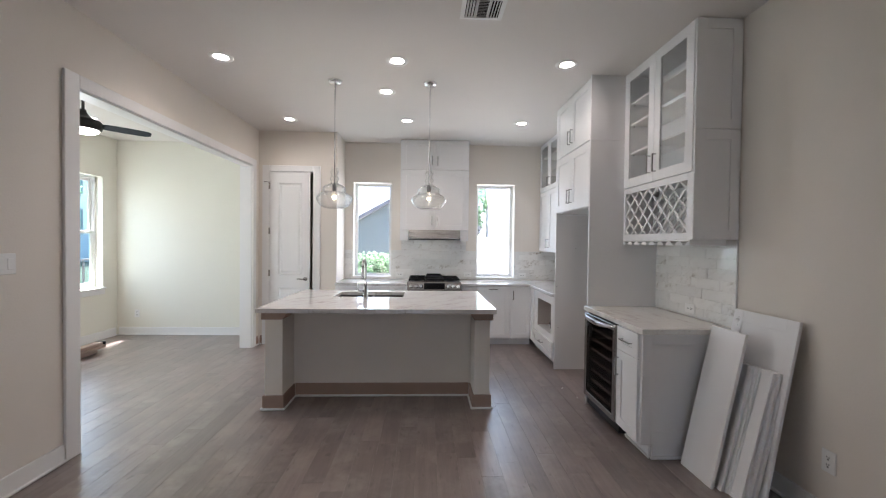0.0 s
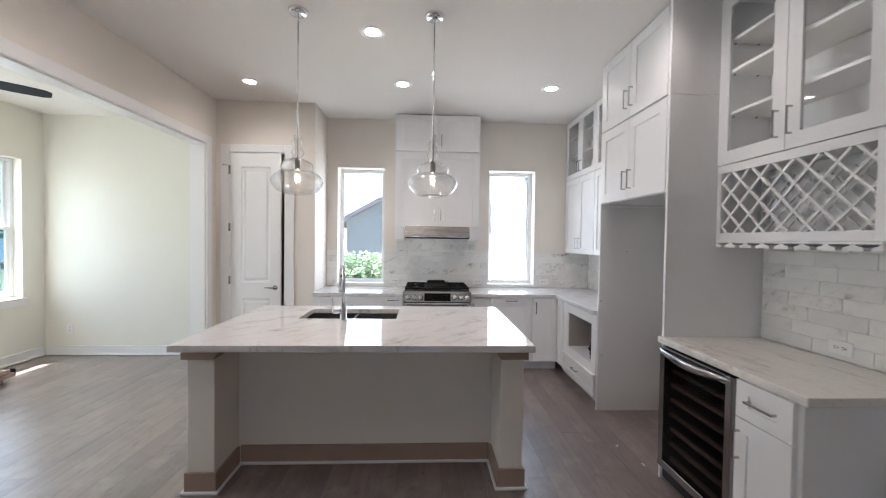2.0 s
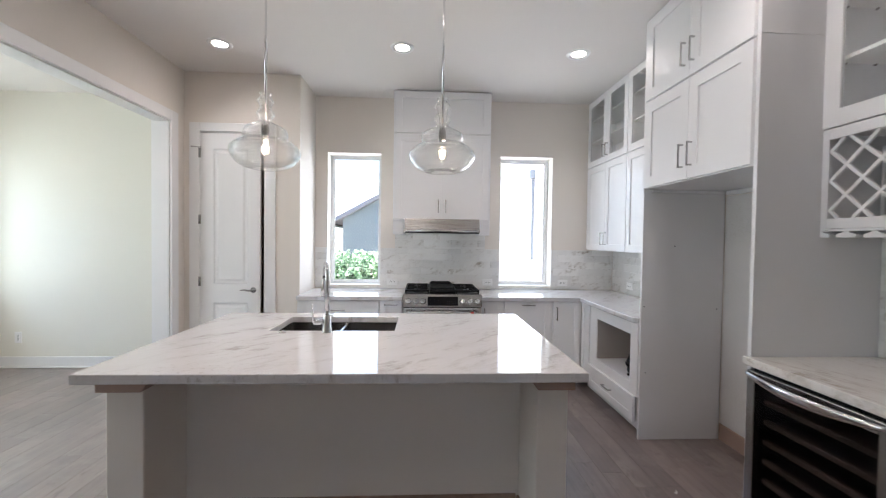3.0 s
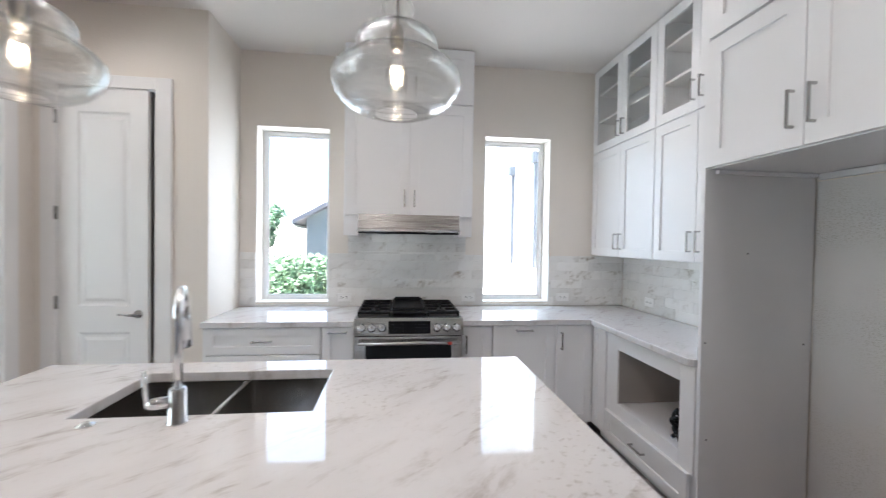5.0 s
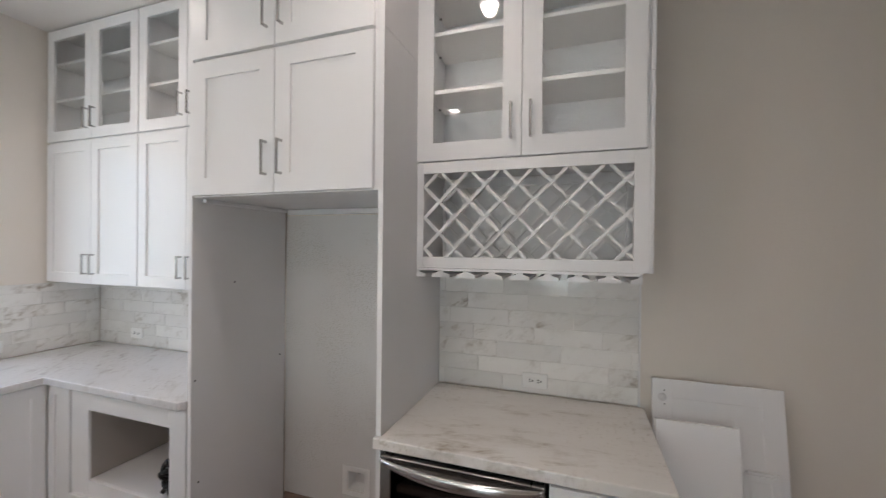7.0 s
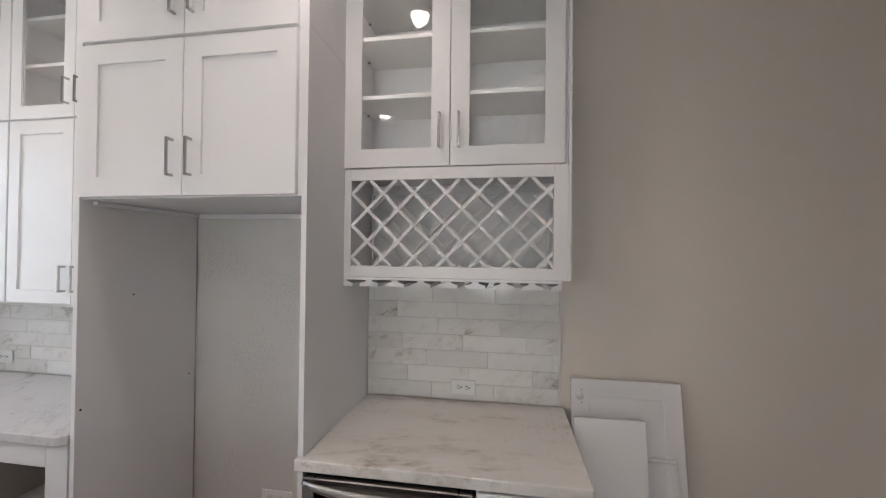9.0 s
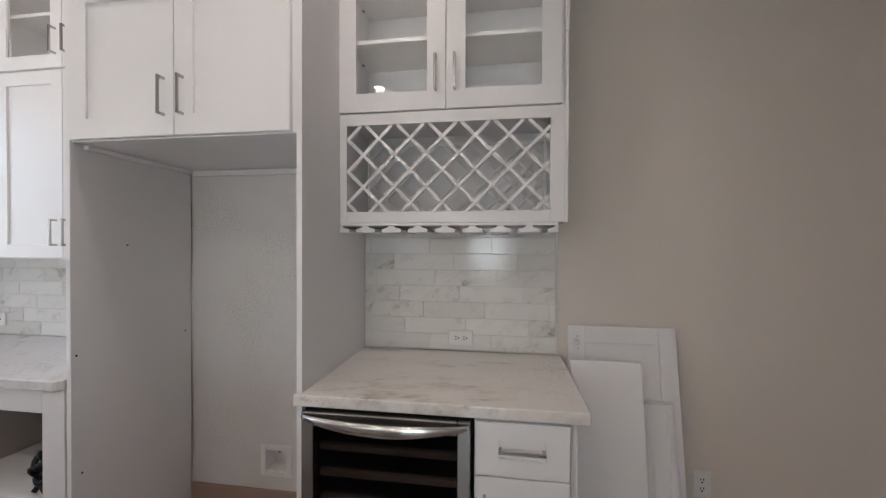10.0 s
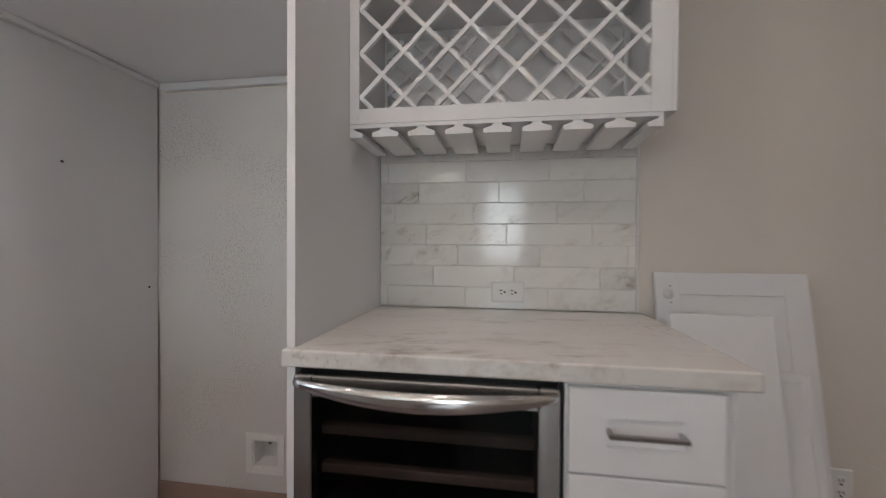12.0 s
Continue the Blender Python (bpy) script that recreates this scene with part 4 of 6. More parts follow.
def wine_cooler():
    """A built-in drinks cooler with a dark glass door, racks and a bowed steel handle."""
    root = thing("wine_cooler", facing_west(1.452, 3.449, 0), "built-in steel wine cooler with dark glass door", "wine cooler")
    w, top = 0.595, 0.870
    part("body", boxes((0.002, 0.02, 0.012, 0.58, 0.02, top), (w - 0.02, w - 0.002, 0.012, 0.58, 0.02, top), (0.02, w - 0.02, 0.012, 0.58, top - 0.02, top), (0.02, w - 0.02, 0.012, 0.58, 0.02, 0.1), (0.02, w - 0.02, 0.56, 0.58, 0.1, top - 0.02)), BLACK, root, "black steel body")
    f0, f1, s = -0.026, 0.008, 0.047
    door = part("door_frame", boxes((0.004, s, f0, f1, 0.105, top - 0.012), (w - s, w - 0.004, f0, f1, 0.105, top - 0.012), (s, w - s, f0, f1, 0.105, 0.105 + s), (s, w - s, f0, f1, top - 0.06, top - 0.012), r=0.003), SINKSTEEL, root, "brushed stainless steel door frame")
    g = part("pane", boxes((s - 0.002, w - s + 0.002, f0 + 0.006, f0 + 0.011, 0.105 + s - 0.002, top - 0.058)), glass("smoked_glass", 1.15, (0.21, 0.195, 0.205)), door, "smoked dark glass")
    g.visible_shadow = False
    # the bowed handle across the top
    bm = bmesh.new()
    rings = []
    for k in range(29):
        u = k / 28
        s = math.sin(math.pi * u) ** 0.8
        high, deep = 0.008 + 0.014 * s, 0.007 + 0.003 * s
        rings.append([bm.verts.new((0.010 + u * (w - 0.020), f0 - 0.006 - 0.040 * s + deep * math.cos(a), top - 0.018 - high + high * math.sin(a))) for a in [i * math.tau / 18 for i in range(18)]])
    for p, q in zip(rings, rings[1:]):
        for i in range(18):
            bm.faces.new((p[i], p[(i + 1) % 18], q[(i + 1) % 18], q[i])).smooth = True
    bm.faces.new(rings[0][::-1])
    bm.faces.new(rings[-1])
    bmesh.ops.recalc_face_normals(bm, faces=bm.faces)
    part("handle", bm, POLISHED, door, "bowed polished steel handle")
    for k in range(7):
        z = 0.710 - 0.0925 * k
        sh = part("shelf", boxes((0.05, w - 0.05, 0.06, 0.50, z, z + 0.004)), BLACK, root, "black wire shelf")
        part("shelf_lip", boxes((0.05, w - 0.05, 0.022, 0.045, z - 0.005, z + 0.019), r=0.003), SHELFWOOD, sh, "brown wooden shelf lip")
    bm = boxes((0.03, w - 0.03, 0.03, 0.05, 0.012, 0.098))
    part("grille", bm, BLACK, root, "black toe grille")
    for k in range(9):
        part("grille_slat", boxes((0.05 + k * 0.056, 0.085 + k * 0.056, 0.0245, 0.0298, 0.03, 0.085), r=0.002), IRON, root)
    for x in (0.05, w - 0.05):
        bm = bmesh.new()
        lathe(bm, [(0, 0), (0.018, 0), (0.018, 0.006), (0.006, 0.008), (0.006, 0.02), (0, 0.02)], (x, 0.07, 0), 12)
        part("foot", bm, BLACK, root)


wine_cooler()

UX, UY = 1.797, 3.455
root = thing("display_cabinet", facing_west(UX, UY, 0), "white upper cabinet with glazed doors, bottle lattice and stemware rack", "cabinet")
w, d = 0.94, SIDE - UX - 0.002
z0, z1, z2, z3 = 1.53, 1.972, 1.998, CEILING - 0.004
for nm, row in (("side", (0, 0.018, 0.0, d, z0, z3)), ("side", (w - 0.018, w, 0.0, d, z0, z3)), ("bottom", (0.018, w - 0.018, 0, d, z0, z0 + 0.018)), ("divider", (0.018, w - 0.018, 0, d, 1.975, 1.993)), ("top", (0.018, w - 0.018, 0, d, z3 - 0.018, z3)), ("back", (0.018, w - 0.018, d - 0.008, d, z0 + 0.018, z3 - 0.018))):
    part(nm, boxes(row), CAB, root)
# face frame round the lattice opening
fo = 0.0005
lx0, lx1, lz0, lz1 = 0.031, 0.885, 1.577, 1.947
part("lattice_frame", boxes((0.0, lx0, -0.019, -fo, z0, 1.995), (lx1, w, -0.019, -fo, z0, 1.995), (lx0, lx1, -0.019, -fo, z0, lz0), (lx0, lx1, -0.019, -fo, lz1, 1.995), r=0.001), CAB, root)


def lattice(y0, y1, x0, x1, z0, z1, u0, v0, step, half, clip_name):
    """Two crossing sets of diagonal slats, each cut to the opening."""
    for sgn, off in ((1, u0), (-1, v0)):
        k0 = -12
        for k in range(k0, 24):
            c = off + k * step
            # line: x - x0 - sgn * (z - z0) = c
            ends = []
            W_, H_ = x1 - x0, z1 - z0
            for s in (0.0, H_):
                u = c + sgn * s
                if 0 <= u <= W_:
                    ends.append((u, s))
            for u in (0.0, W_):
                s = (u - c) * sgn
                if 0 < s < H_:
                    ends.append((u, s))
            if len(ends) < 2:
                continue
            (ua, sa), (ub, sb) = ends[0], ends[1]
            L = math.hypot(ub - ua, sb - sa)
            if L < 0.03:
                continue
            ang = math.degrees(math.atan2(sb - sa, ub - ua))
            m = pose(x0 + (ua + ub) / 2, 0, z0 + (sa + sb) / 2, 0, -ang, 0)
            yy0, yy1 = (y0, y1 - 0.001) if sgn > 0 else (y0 + 0.001, y1)
            part("slat", boxes((-L / 2, L / 2, yy0, yy1, -half, half), r=0.001, m=m), SLATS, clip_name)


lat = part("lattice_rail", boxes((lx0, lx1, -0.0002, 0.004, lz0 - 0.012, lz0 + 0.001)), CAB, root)
lattice(-0.014, 0.0, lx0, lx1, lz0, lz1, -0.034, 0.178, 0.1375, 0.0070, lat)
rear = part("rear_lattice_frame", boxes((0.032, 0.041, d - 0.06, d - 0.045, z0 + 0.025, 1.925), (w - 0.055, w - 0.043, d - 0.06, d - 0.045, z0 + 0.025, 1.925), (0.0412, w - 0.0552, d - 0.058, d - 0.050, 1.918, 1.925), r=0.001), CAB, root)
lattice(d - 0.060, d - 0.046, 0.042, w - 0.056, 1.56, 1.917, -0.02, 0.18, 0.1375, 0.0070, rear)
part("floor_board", boxes((0.0185, w - 0.0185, 0.002, d - 0.01, z0 + 0.0185, z0 + 0.024)), INSIDE, root)
for a, b, hx in ((-0.008, 0.462, 0.42), (0.462, 0.930, 0.50)):
    dr = front("door", a, b, 2.0, CEILING - 0.004, root, y=-0.0008, rail=0.079, glazed=True)
    pull((hx, -0.0208, 2.146), 0.146, dr)
for z in (2.310, 2.572, 2.763):
    part("shelf", boxes((0.019, w - 0.019, 0.02, d - 0.01, z, z + 0.019), r=0.002), INSIDE, root)
    for x in (0.03, w - 0.03):
        for y in (0.05, 0.2):
            part("shelf_pin", boxes((x - 0.011, x, y, y + 0.008, z - 0.008, z - 0.0005)), NICKEL, root)
# applied shaker frames on the open end
for lo, hi in ((1.53, 2.286), (2.29, CEILING - 0.004)):
    part("end_panel", boxes((w + 0.0004, w + 0.006, -0.018, d, lo, hi)), CAB, root)
    part("end_frame", boxes((w + 0.0062, w + 0.014, -0.018, 0.055, lo, hi), (w + 0.0062, w + 0.014, d - 0.07, d, lo, hi), (w + 0.0062, w + 0.014, 0.055, d - 0.07, lo, lo + 0.07), (w + 0.0062, w + 0.014, 0.055, d - 0.07, hi - 0.07, hi), r=0.001), CAB, root)
# stemware rails under the cabinet, wider at their feet
rack = part("rack_band", boxes((0.0, w - 0.022, -0.018, d - 0.06, z0 - 0.013, z0 - 0.0008), r=0.001), CAB, root)
pitch = (w - 0.022) / 8
for k in range(9):
    c = k * pitch
    lo_l, lo_r, hi_l, hi_r = c - 0.0415, c + 0.0415, c - 0.014, c + 0.014
    lo_l, hi_l = max(0, lo_l), max(0, hi_l)
    lo_r, hi_r = min(w - 0.022, lo_r), min(w - 0.022, hi_r)
    bm = bmesh.new()
    prism(bm, [(lo_l, z0 - 0.041), (lo_r, z0 - 0.041), (lo_r, z0 - 0.028), (hi_r, z0 - 0.019), (hi_r, z0 - 0.0134), (hi_l, z0 - 0.0134), (hi_l, z0 - 0.019), (lo_l, z0 - 0.028)], -0.0178, d - 0.06)
    part("stemware_rail", bm, CAB, rack)


# ---- worktops ----
def slab_top(name, label, outline, z, thick=0.04, mat=None):
    """A stone slab with softened edges from an outline of corners, counter-clockwise."""
    bm = bmesh.new()
    vs = [bm.verts.new((x, y, z - thick)) for x, y in outline]
    f = bm.faces.new(vs)
    r = bmesh.ops.extrude_face_region(bm, geom=[f])
    bmesh.ops.translate(bm, verts=[v for v in r["geom"] if isinstance(v, bmesh.types.BMVert)], vec=(0, 0, thick))
    bmesh.ops.recalc_face_normals(bm, faces=bm.faces)
    bmesh.ops.bevel(bm, geom=list(bm.edges), offset=0.005, segments=3, affect="EDGES", profile=0.5)
    return tagged(part(name, bm, mat or STONE), label, "countertop")


slab_top("countertop", "polished white marble countertop with grey veins beside the pantry", [(-1.333, 5.49), (-0.314, 5.49), (-0.314, 6.158), (-1.333, 6.158)], PERIM)
slab_top("countertop", "polished white marble corner countertop with grey veins", [(0.46, 5.49), (1.445, 5.49), (1.445, 4.50), (1.47, 4.477), (2.093, 4.477), (2.093, 6.158), (0.46, 6.158)], PERIM)
slab_top("countertop", "polished white marble countertop over the wine cooler", [(1.428, 2.482), (2.092, 2.482), (2.092, 3.456), (1.4535, 3.456), (1.4535, 3.477), (1.428, 3.477)], COUNTER, mat=STONE_TAN)


# ---- island ----
def island():
    """A plastered island with two end walls, a recessed knee space and cabinets behind."""
    root = thing("kitchen_island", Matrix(), "off-white plastered kitchen island with bare brown baseboard", "kitchen island")
    x0, x1, p0, p1, f, k, b = -1.452, 0.536, -1.297, 0.397, 3.378, 3.685, 4.49
    part("end_wall", boxes((x0, p0, f, k - 0.001, 0, 0.797), r=0.004), WALL, root, "textured off-white end wall")
    part("end_wall", boxes((p1, x1, f, k - 0.001, 0, 0.797), r=0.004), WALL, root, "textured off-white end wall")
    part("back_wall", boxes((x0, x1, k, k + 0.09, 0, 0.872), r=0.001), WALL, root, "off-white knee wall")
    part("cabinet_body", boxes((x0 + 0.01, -1.06, k + 0.091, b, 0.1, 0.872), (-0.23, x1 - 0.01, k + 0.091, b, 0.1, 0.872), (-1.06, -0.23, b - 0.06, b, 0.1, 0.872), (-1.06, -0.23, k + 0.091, b - 0.06, 0.1, 0.3)), CAB, root)
    # the blocks taper towards the knee space
    for a, c, inward in ((x0 - 0.022, p0 + 0.004, 1), (x1 + 0.022, p1 - 0.004, -1)):
        bm = bmesh.new()
        prism(bm, [(a, 0.7975), (c, 0.7975), (c + inward * 0.055, 0.873), (a, 0.873)], f - 0.028, k - 0.002)
        part("support_block", bm, MDF, root, "bare brown wooden support block")
    for s, a, c in ((-1, x0, p0), (1, p1, x1)):
        part("baseboard", boxes((a - 0.015, c + 0.015, f - 0.015, f - 0.0005, 0, 0.125), r=0.003), MDF, root, "bare brown baseboard")
        part("baseboard", boxes((c + 0.0005, c + 0.015, f, k - 0.0155, 0, 0.125) if s < 0 else (a - 0.015, a - 0.0005, f, k - 0.0155, 0, 0.125), r=0.003), MDF, root)
        part("baseboard", boxes((a - 0.015, a - 0.0005, f, b, 0, 0.125) if s < 0 else (c + 0.0005, c + 0.015, f, b, 0, 0.125), r=0.003), MDF, root)
        part("shoe_moulding", boxes((a - 0.031, c + 0.031, f - 0.031, f - 0.0155, 0, 0.019), r=0.005), TRIM, root, "white shoe moulding")
        part("shoe_moulding", boxes((c + 0.0155, c + 0.031, f - 0.015, k - 0.0315, 0, 0.019) if s < 0 else (a - 0.031, a - 0.0155, f - 0.015, k - 0.0315, 0, 0.019), r=0.005), TRIM, root)
        part("shoe_moulding", boxes((a - 0.031, a - 0.0155, f - 0.015, b, 0, 0.019) if s < 0 else (c + 0.0155, c + 0.031, f - 0.015, b, 0, 0.019), r=0.005), TRIM, root)
    part("baseboard", boxes((p0 + 0.016, p1 - 0.016, k - 0.015, k - 0.0005, 0, 0.125), r=0.003), MDF, root)
    part("shoe_moulding", boxes((p0 + 0.0155, p1 - 0.0155, k - 0.031, k - 0.0155, 0, 0.019), r=0.005), TRIM, root)


island()


def island_top():
    """The island's slab with a cut-out for the undermount sink."""
    bm = bmesh.new()
    xs, ys = (-1.477, -1.006, -0.284, 0.567), (3.23, 3.978, 4.392, 4.53)
    z0, z1 = COUNTER - 0.04, COUNTER
    grid = {}
    for i, x in enumerate(xs):
        for j, y in enumerate(ys):
            grid[i, j] = bm.verts.new((x, y, z0))
    fs = []
    for i in range(3):
        for j in range(3):
            if (i, j) != (1, 1):
                fs.append(bm.faces.new((grid[i, j], grid[i + 1, j], grid[i + 1, j + 1], grid[i, j + 1])))
    r = bmesh.ops.extrude_face_region(bm, geom=fs)
    bmesh.ops.translate(bm, verts=[v for v in r["geom"] if isinstance(v, bmesh.types.BMVert)], vec=(0, 0, z1 - z0))
    bmesh.ops.recalc_face_normals(bm, faces=bm.faces)
    bmesh.ops.dissolve_limit(bm, angle_limit=0.01, verts=bm.verts, edges=bm.edges)
    edges = [e for e in bm.edges if len(e.link_faces) == 2 and e.calc_face_angle(0) > 0.5]
    bmesh.ops.bevel(bm, geom=edges, offset=0.005, segments=3, affect="EDGES", profile=0.5)
    bmesh.ops.triangulate(bm, faces=[f for f in bm.faces if len(f.verts) > 4])
    tagged(part("island_countertop", bm, STONE), "polished white marble island slab with grey veins", "countertop")


island_top()


def sink():
    """A double-bowl undermount steel sink."""
    root = thing("kitchen_sink", pose(-0.645, 4.185, 0.872), "undermount double-bowl stainless steel sink", "sink")
    for x0, x1 in ((-0.372, 0.003), (0.027, 0.372)):
        y0, y1, d = -0.215, 0.215, 0.21
        bm = bmesh.new()
        box(bm, x0, x1, y0, y1, -d, 0)
        top = max(bm.faces, key=lambda f: f.calc_center_median().z)
        bmesh.ops.delete(bm, geom=[top], context="FACES")
        es = [e for e in bm.edges if len(e.link_faces) == 2]
        bmesh.ops.bevel(bm, geom=es, offset=0.02, segments=4, affect="EDGES", profile=0.5)
        bmesh.ops.reverse_faces(bm, faces=bm.faces)
        bowl = part("bowl", bm, SINKSTEEL, root, "brushed steel bowl")
        bm = bmesh.new()
        lathe(bm, [(0, -d + 0.004), (0.02, -d + 0.004), (0.03, -d + 0.006), (0.045, -d + 0.003), (0.046, -d)], ((x0 + x1) / 2, 0.02, 0), 24)
        part("drain", bm, CHROME, bowl, "chrome drain")
    for y in (-0.2265, 0.2155):
        part("rim", boxes((-0.372, 0.372, y, y + 0.011, -0.004, 0.0)), STEEL, root)
    part("divider", boxes((0.004, 0.026, -0.214, 0.214, -0.03, 0.001), r=0.006), SINKSTEEL, root, "steel divider between the bowls")


sink()


def faucet():
    """A pull-down gooseneck tap with a side lever."""
    root = thing("faucet", pose(-0.662, 3.925, COUNTER, 0, 0, 20), "chrome gooseneck pull-down kitchen faucet", "faucet")
    bm = bmesh.new()
    lathe(bm, [(0, 0), (0.029, 0), (0.029, 0.004), (0.025, 0.008), (0.0225, 0.10), (0.019, 0.105), (0, 0.105)], steps=24)
    part("base", bm, CHROME, root)
    bm = bmesh.new()
    pts = [(0, 0, 0.10), (0, 0, 0.20), (0, 0, 0.30)]
    pts += [(0, 0.075 - 0.075 * math.cos(a), 0.315 + 0.075 * math.sin(a)) for a in [k * math.pi / 12 for k in range(12)]]
    pts += [(0, 0.152, 0.30)]
    tube(bm, pts, 0.0125, 16)
    part("neck", bm, CHROME, root)
    bm = bmesh.new()
    tube(bm, [(0, 0.152, 0.302), (0, 0.155, 0.285), (0, 0.163, 0.23), (0, 0.168, 0.19), (0, 0.1685, 0.186)], [0.013, 0.016, 0.018, 0.0205, 0.017], 16)
    part("spray_head", bm, CHROME, root)
    bm = bmesh.new()
    tube(bm, [(-0.02, 0, 0.065), (-0.06, 0, 0.065), (-0.075, 0, 0.066)], [0.017, 0.017, 0.013], 14)
    tube(bm, [(-0.073, 0, 0.06), (-0.078, 0, 0.10), (-0.080, -0.003, 0.165)], [0.008, 0.006, 0.005], 10)
    part("lever", bm, CHROME, root)


faucet()
bm = bmesh.new()
lathe(bm, [(0, 0), (0.022, 0), (0.022, 0.004), (0.014, 0.006), (0.013, 0.010), (0, 0.011)], (-0.91, 3.922, COUNTER), 20)
tagged(part("air_switch", bm, CHROME), "small chrome air-switch button on the island", "switch")


# ---- cooking ----
def kitchen_range():
    """A slide-in gas range with knobs, a dark display, grates, a griddle and an oven door."""
    root = thing("gas_range", pose(0.074, 5.445, 0), "stainless steel slide-in gas range with black grates", "range")
    h = 0.378
    part("body", boxes((-h, h, 0.03, 0.70, 0.09, 0.90), r=0.002), BLACK, root, "black steel body")
    part("base_drawer", boxes((-h, h, 0.0, 0.029, 0.10, 0.27), r=0.004), STEEL, root, "steel storage drawer front")
    # the slanted control panel
    bm = bmesh.new()
    a = [(-0.045, 0.812), (0.03, 0.812), (0.03, 0.925), (-0.012, 0.928), (-0.020, 0.922)]
    p = [bm.verts.new((-h, y, z)) for y, z in a]
    q = [bm.verts.new((h, y, z)) for y, z in a]
    bm.faces.new(p)
    bm.faces.new(q[::-1])
    for i in range(5):
        j = (i + 1) % 5
        bm.faces.new((p[j], p[i], q[i], q[j]))
    bmesh.ops.recalc_face_normals(bm, faces=bm.faces)
    panel = part("control_panel", bm, STEEL, root, "slanted brushed steel control panel")
    tilt = math.degrees(math.atan2(0.025, 0.11))
    m = pose(0, -0.0335, 0.867, -tilt, 0, 0)
    disp = part("display", boxes((-0.145, 0.147, -0.0035, 0.002, -0.043, 0.043), r=0.002, m=m), BLACKGLASS, panel, "black glass touch display")
    bm = bmesh.new()
    for i in range(5):
        for j in range(3):
            for sx in (-0.118, 0.045):
                box(bm, sx + i * 0.018, sx + i * 0.018 + 0.004, -0.0042, -0.0036, -0.025 + j * 0.022, -0.0235 + j * 0.022, 0, m)
    part("display_marks", bm, BRONZE, disp)
    for x in (-0.328, -0.258, -0.188, 0.192, 0.262, 0.330):
        bm = bmesh.new()
        lathe(bm, [(0.031, 0), (0.030, 0.006), (0.024, 0.008), (0.0225, 0.030), (0.019, 0.034), (0, 0.034)], steps=24, m=pose(0, 0, 0, 90, 0, 0))
        box(bm, -0.004, 0.004, -0.040, -0.030, -0.022, 0.022, 0.002)
        bm.transform(m @ pose(x, -0.001, -0.003))
        part("knob", bm, CHROME, panel, "polished steel burner knob")
    door = part("oven_door", boxes((-h, -0.30, -0.012, 0.029, 0.275, 0.80), (0.30, h, -0.012, 0.029, 0.275, 0.80), (-0.30, 0.30, -0.012, 0.029, 0.275, 0.36), (-0.30, 0.30, -0.012, 0.029, 0.738, 0.80), r=0.003), STEEL, root, "brushed steel oven door")
    part("oven_window", boxes((-0.302, 0.302, -0.009, 0.02, 0.358, 0.740)), BLACKGLASS, door, "dark oven window")
    bm = bmesh.new()
    tube(bm, [(-0.35, -0.055, 0.762), (0.35, -0.055, 0.762)], 0.0145, 16)
    part("handle", bm, STEEL, door, "round steel handle")
    for x in (-0.335, 0.335):
        part("handle_post", boxes((x - 0.012, x + 0.012, -0.055, -0.012, 0.752, 0.772), r=0.003), STEEL, door)
    part("badge", boxes((0.27, 0.295, -0.0705, -0.066, 0.752, 0.772)), REDPLASTIC, door, "small red badge")
    top = part("cooktop", boxes((-h - 0.004, h + 0.004, 0.0315, 0.69, 0.901, 0.925), r=0.004), BLACK, root, "black enamel cooktop")
    part("rear_trim", boxes((-h, h, 0.655, 0.69, 0.9255, 0.945), r=0.004), STEEL, root)
    for x0, x1 in ((-0.365, -0.128), (0.128, 0.365)):
        rows = [(x0, x1, 0.06, 0.074, 0.944, 0.962), (x0, x1, 0.625, 0.639, 0.944, 0.962), (x0, x0 + 0.014, 0.075, 0.624, 0.944, 0.962), (x1 - 0.014, x1, 0.075, 0.624, 0.944, 0.962), (x0 + 0.015, x1 - 0.015, 0.342, 0.356, 0.944, 0.962)]
        c = (x0 + x1) / 2
        rows += [(c - 0.006, c + 0.006, 0.075, 0.17, 0.948, 0.964), (c - 0.006, c + 0.006, 0.24, 0.341, 0.948, 0.964), (c - 0.006, c + 0.006, 0.357, 0.45, 0.948, 0.964), (c - 0.006, c + 0.006, 0.52, 0.624, 0.948, 0.964)]
        for cy in (0.205, 0.485):
            rows += [(x0 + 0.015, c - 0.03, cy - 0.006, cy + 0.006, 0.948, 0.964), (c + 0.03, x1 - 0.015, cy - 0.006, cy + 0.006, 0.948, 0.964)]
        for fx in (x0 + 0.003, x1 - 0.015):
            for fy in (0.062, 0.626):
                rows.append((fx, fx + 0.012, fy, fy + 0.012, 0.925, 0.9435))
        part("grate", boxes(*rows, r=0.002), IRON, top, "black cast-iron grate")
        for cy in (0.205, 0.485):
            bm = bmesh.new()
            lathe(bm, [(0.045, 0.9255), (0.045, 0.934), (0.034, 0.936), (0.034, 0.942), (0.03, 0.945), (0, 0.945)], (c, cy, 0), 20)
            part("burner", bm, IRON, top, "black burner cap")
    part("grate", boxes((-0.123, -0.110, 0.06, 0.64, 0.944, 0.962), (0.110, 0.123, 0.06, 0.64, 0.944, 0.962), (-0.109, 0.109, 0.06, 0.073, 0.944, 0.962), (-0.109, 0.109, 0.626, 0.64, 0.944, 0.962), (-0.123, -0.112, 0.062, 0.074, 0.925, 0.9435), (0.112, 0.123, 0.062, 0.074, 0.925, 0.9435), (-0.123, -0.112, 0.626, 0.638, 0.925, 0.9435), (0.112, 0.123, 0.626, 0.638, 0.925, 0.9435), r=0.002), IRON, top)
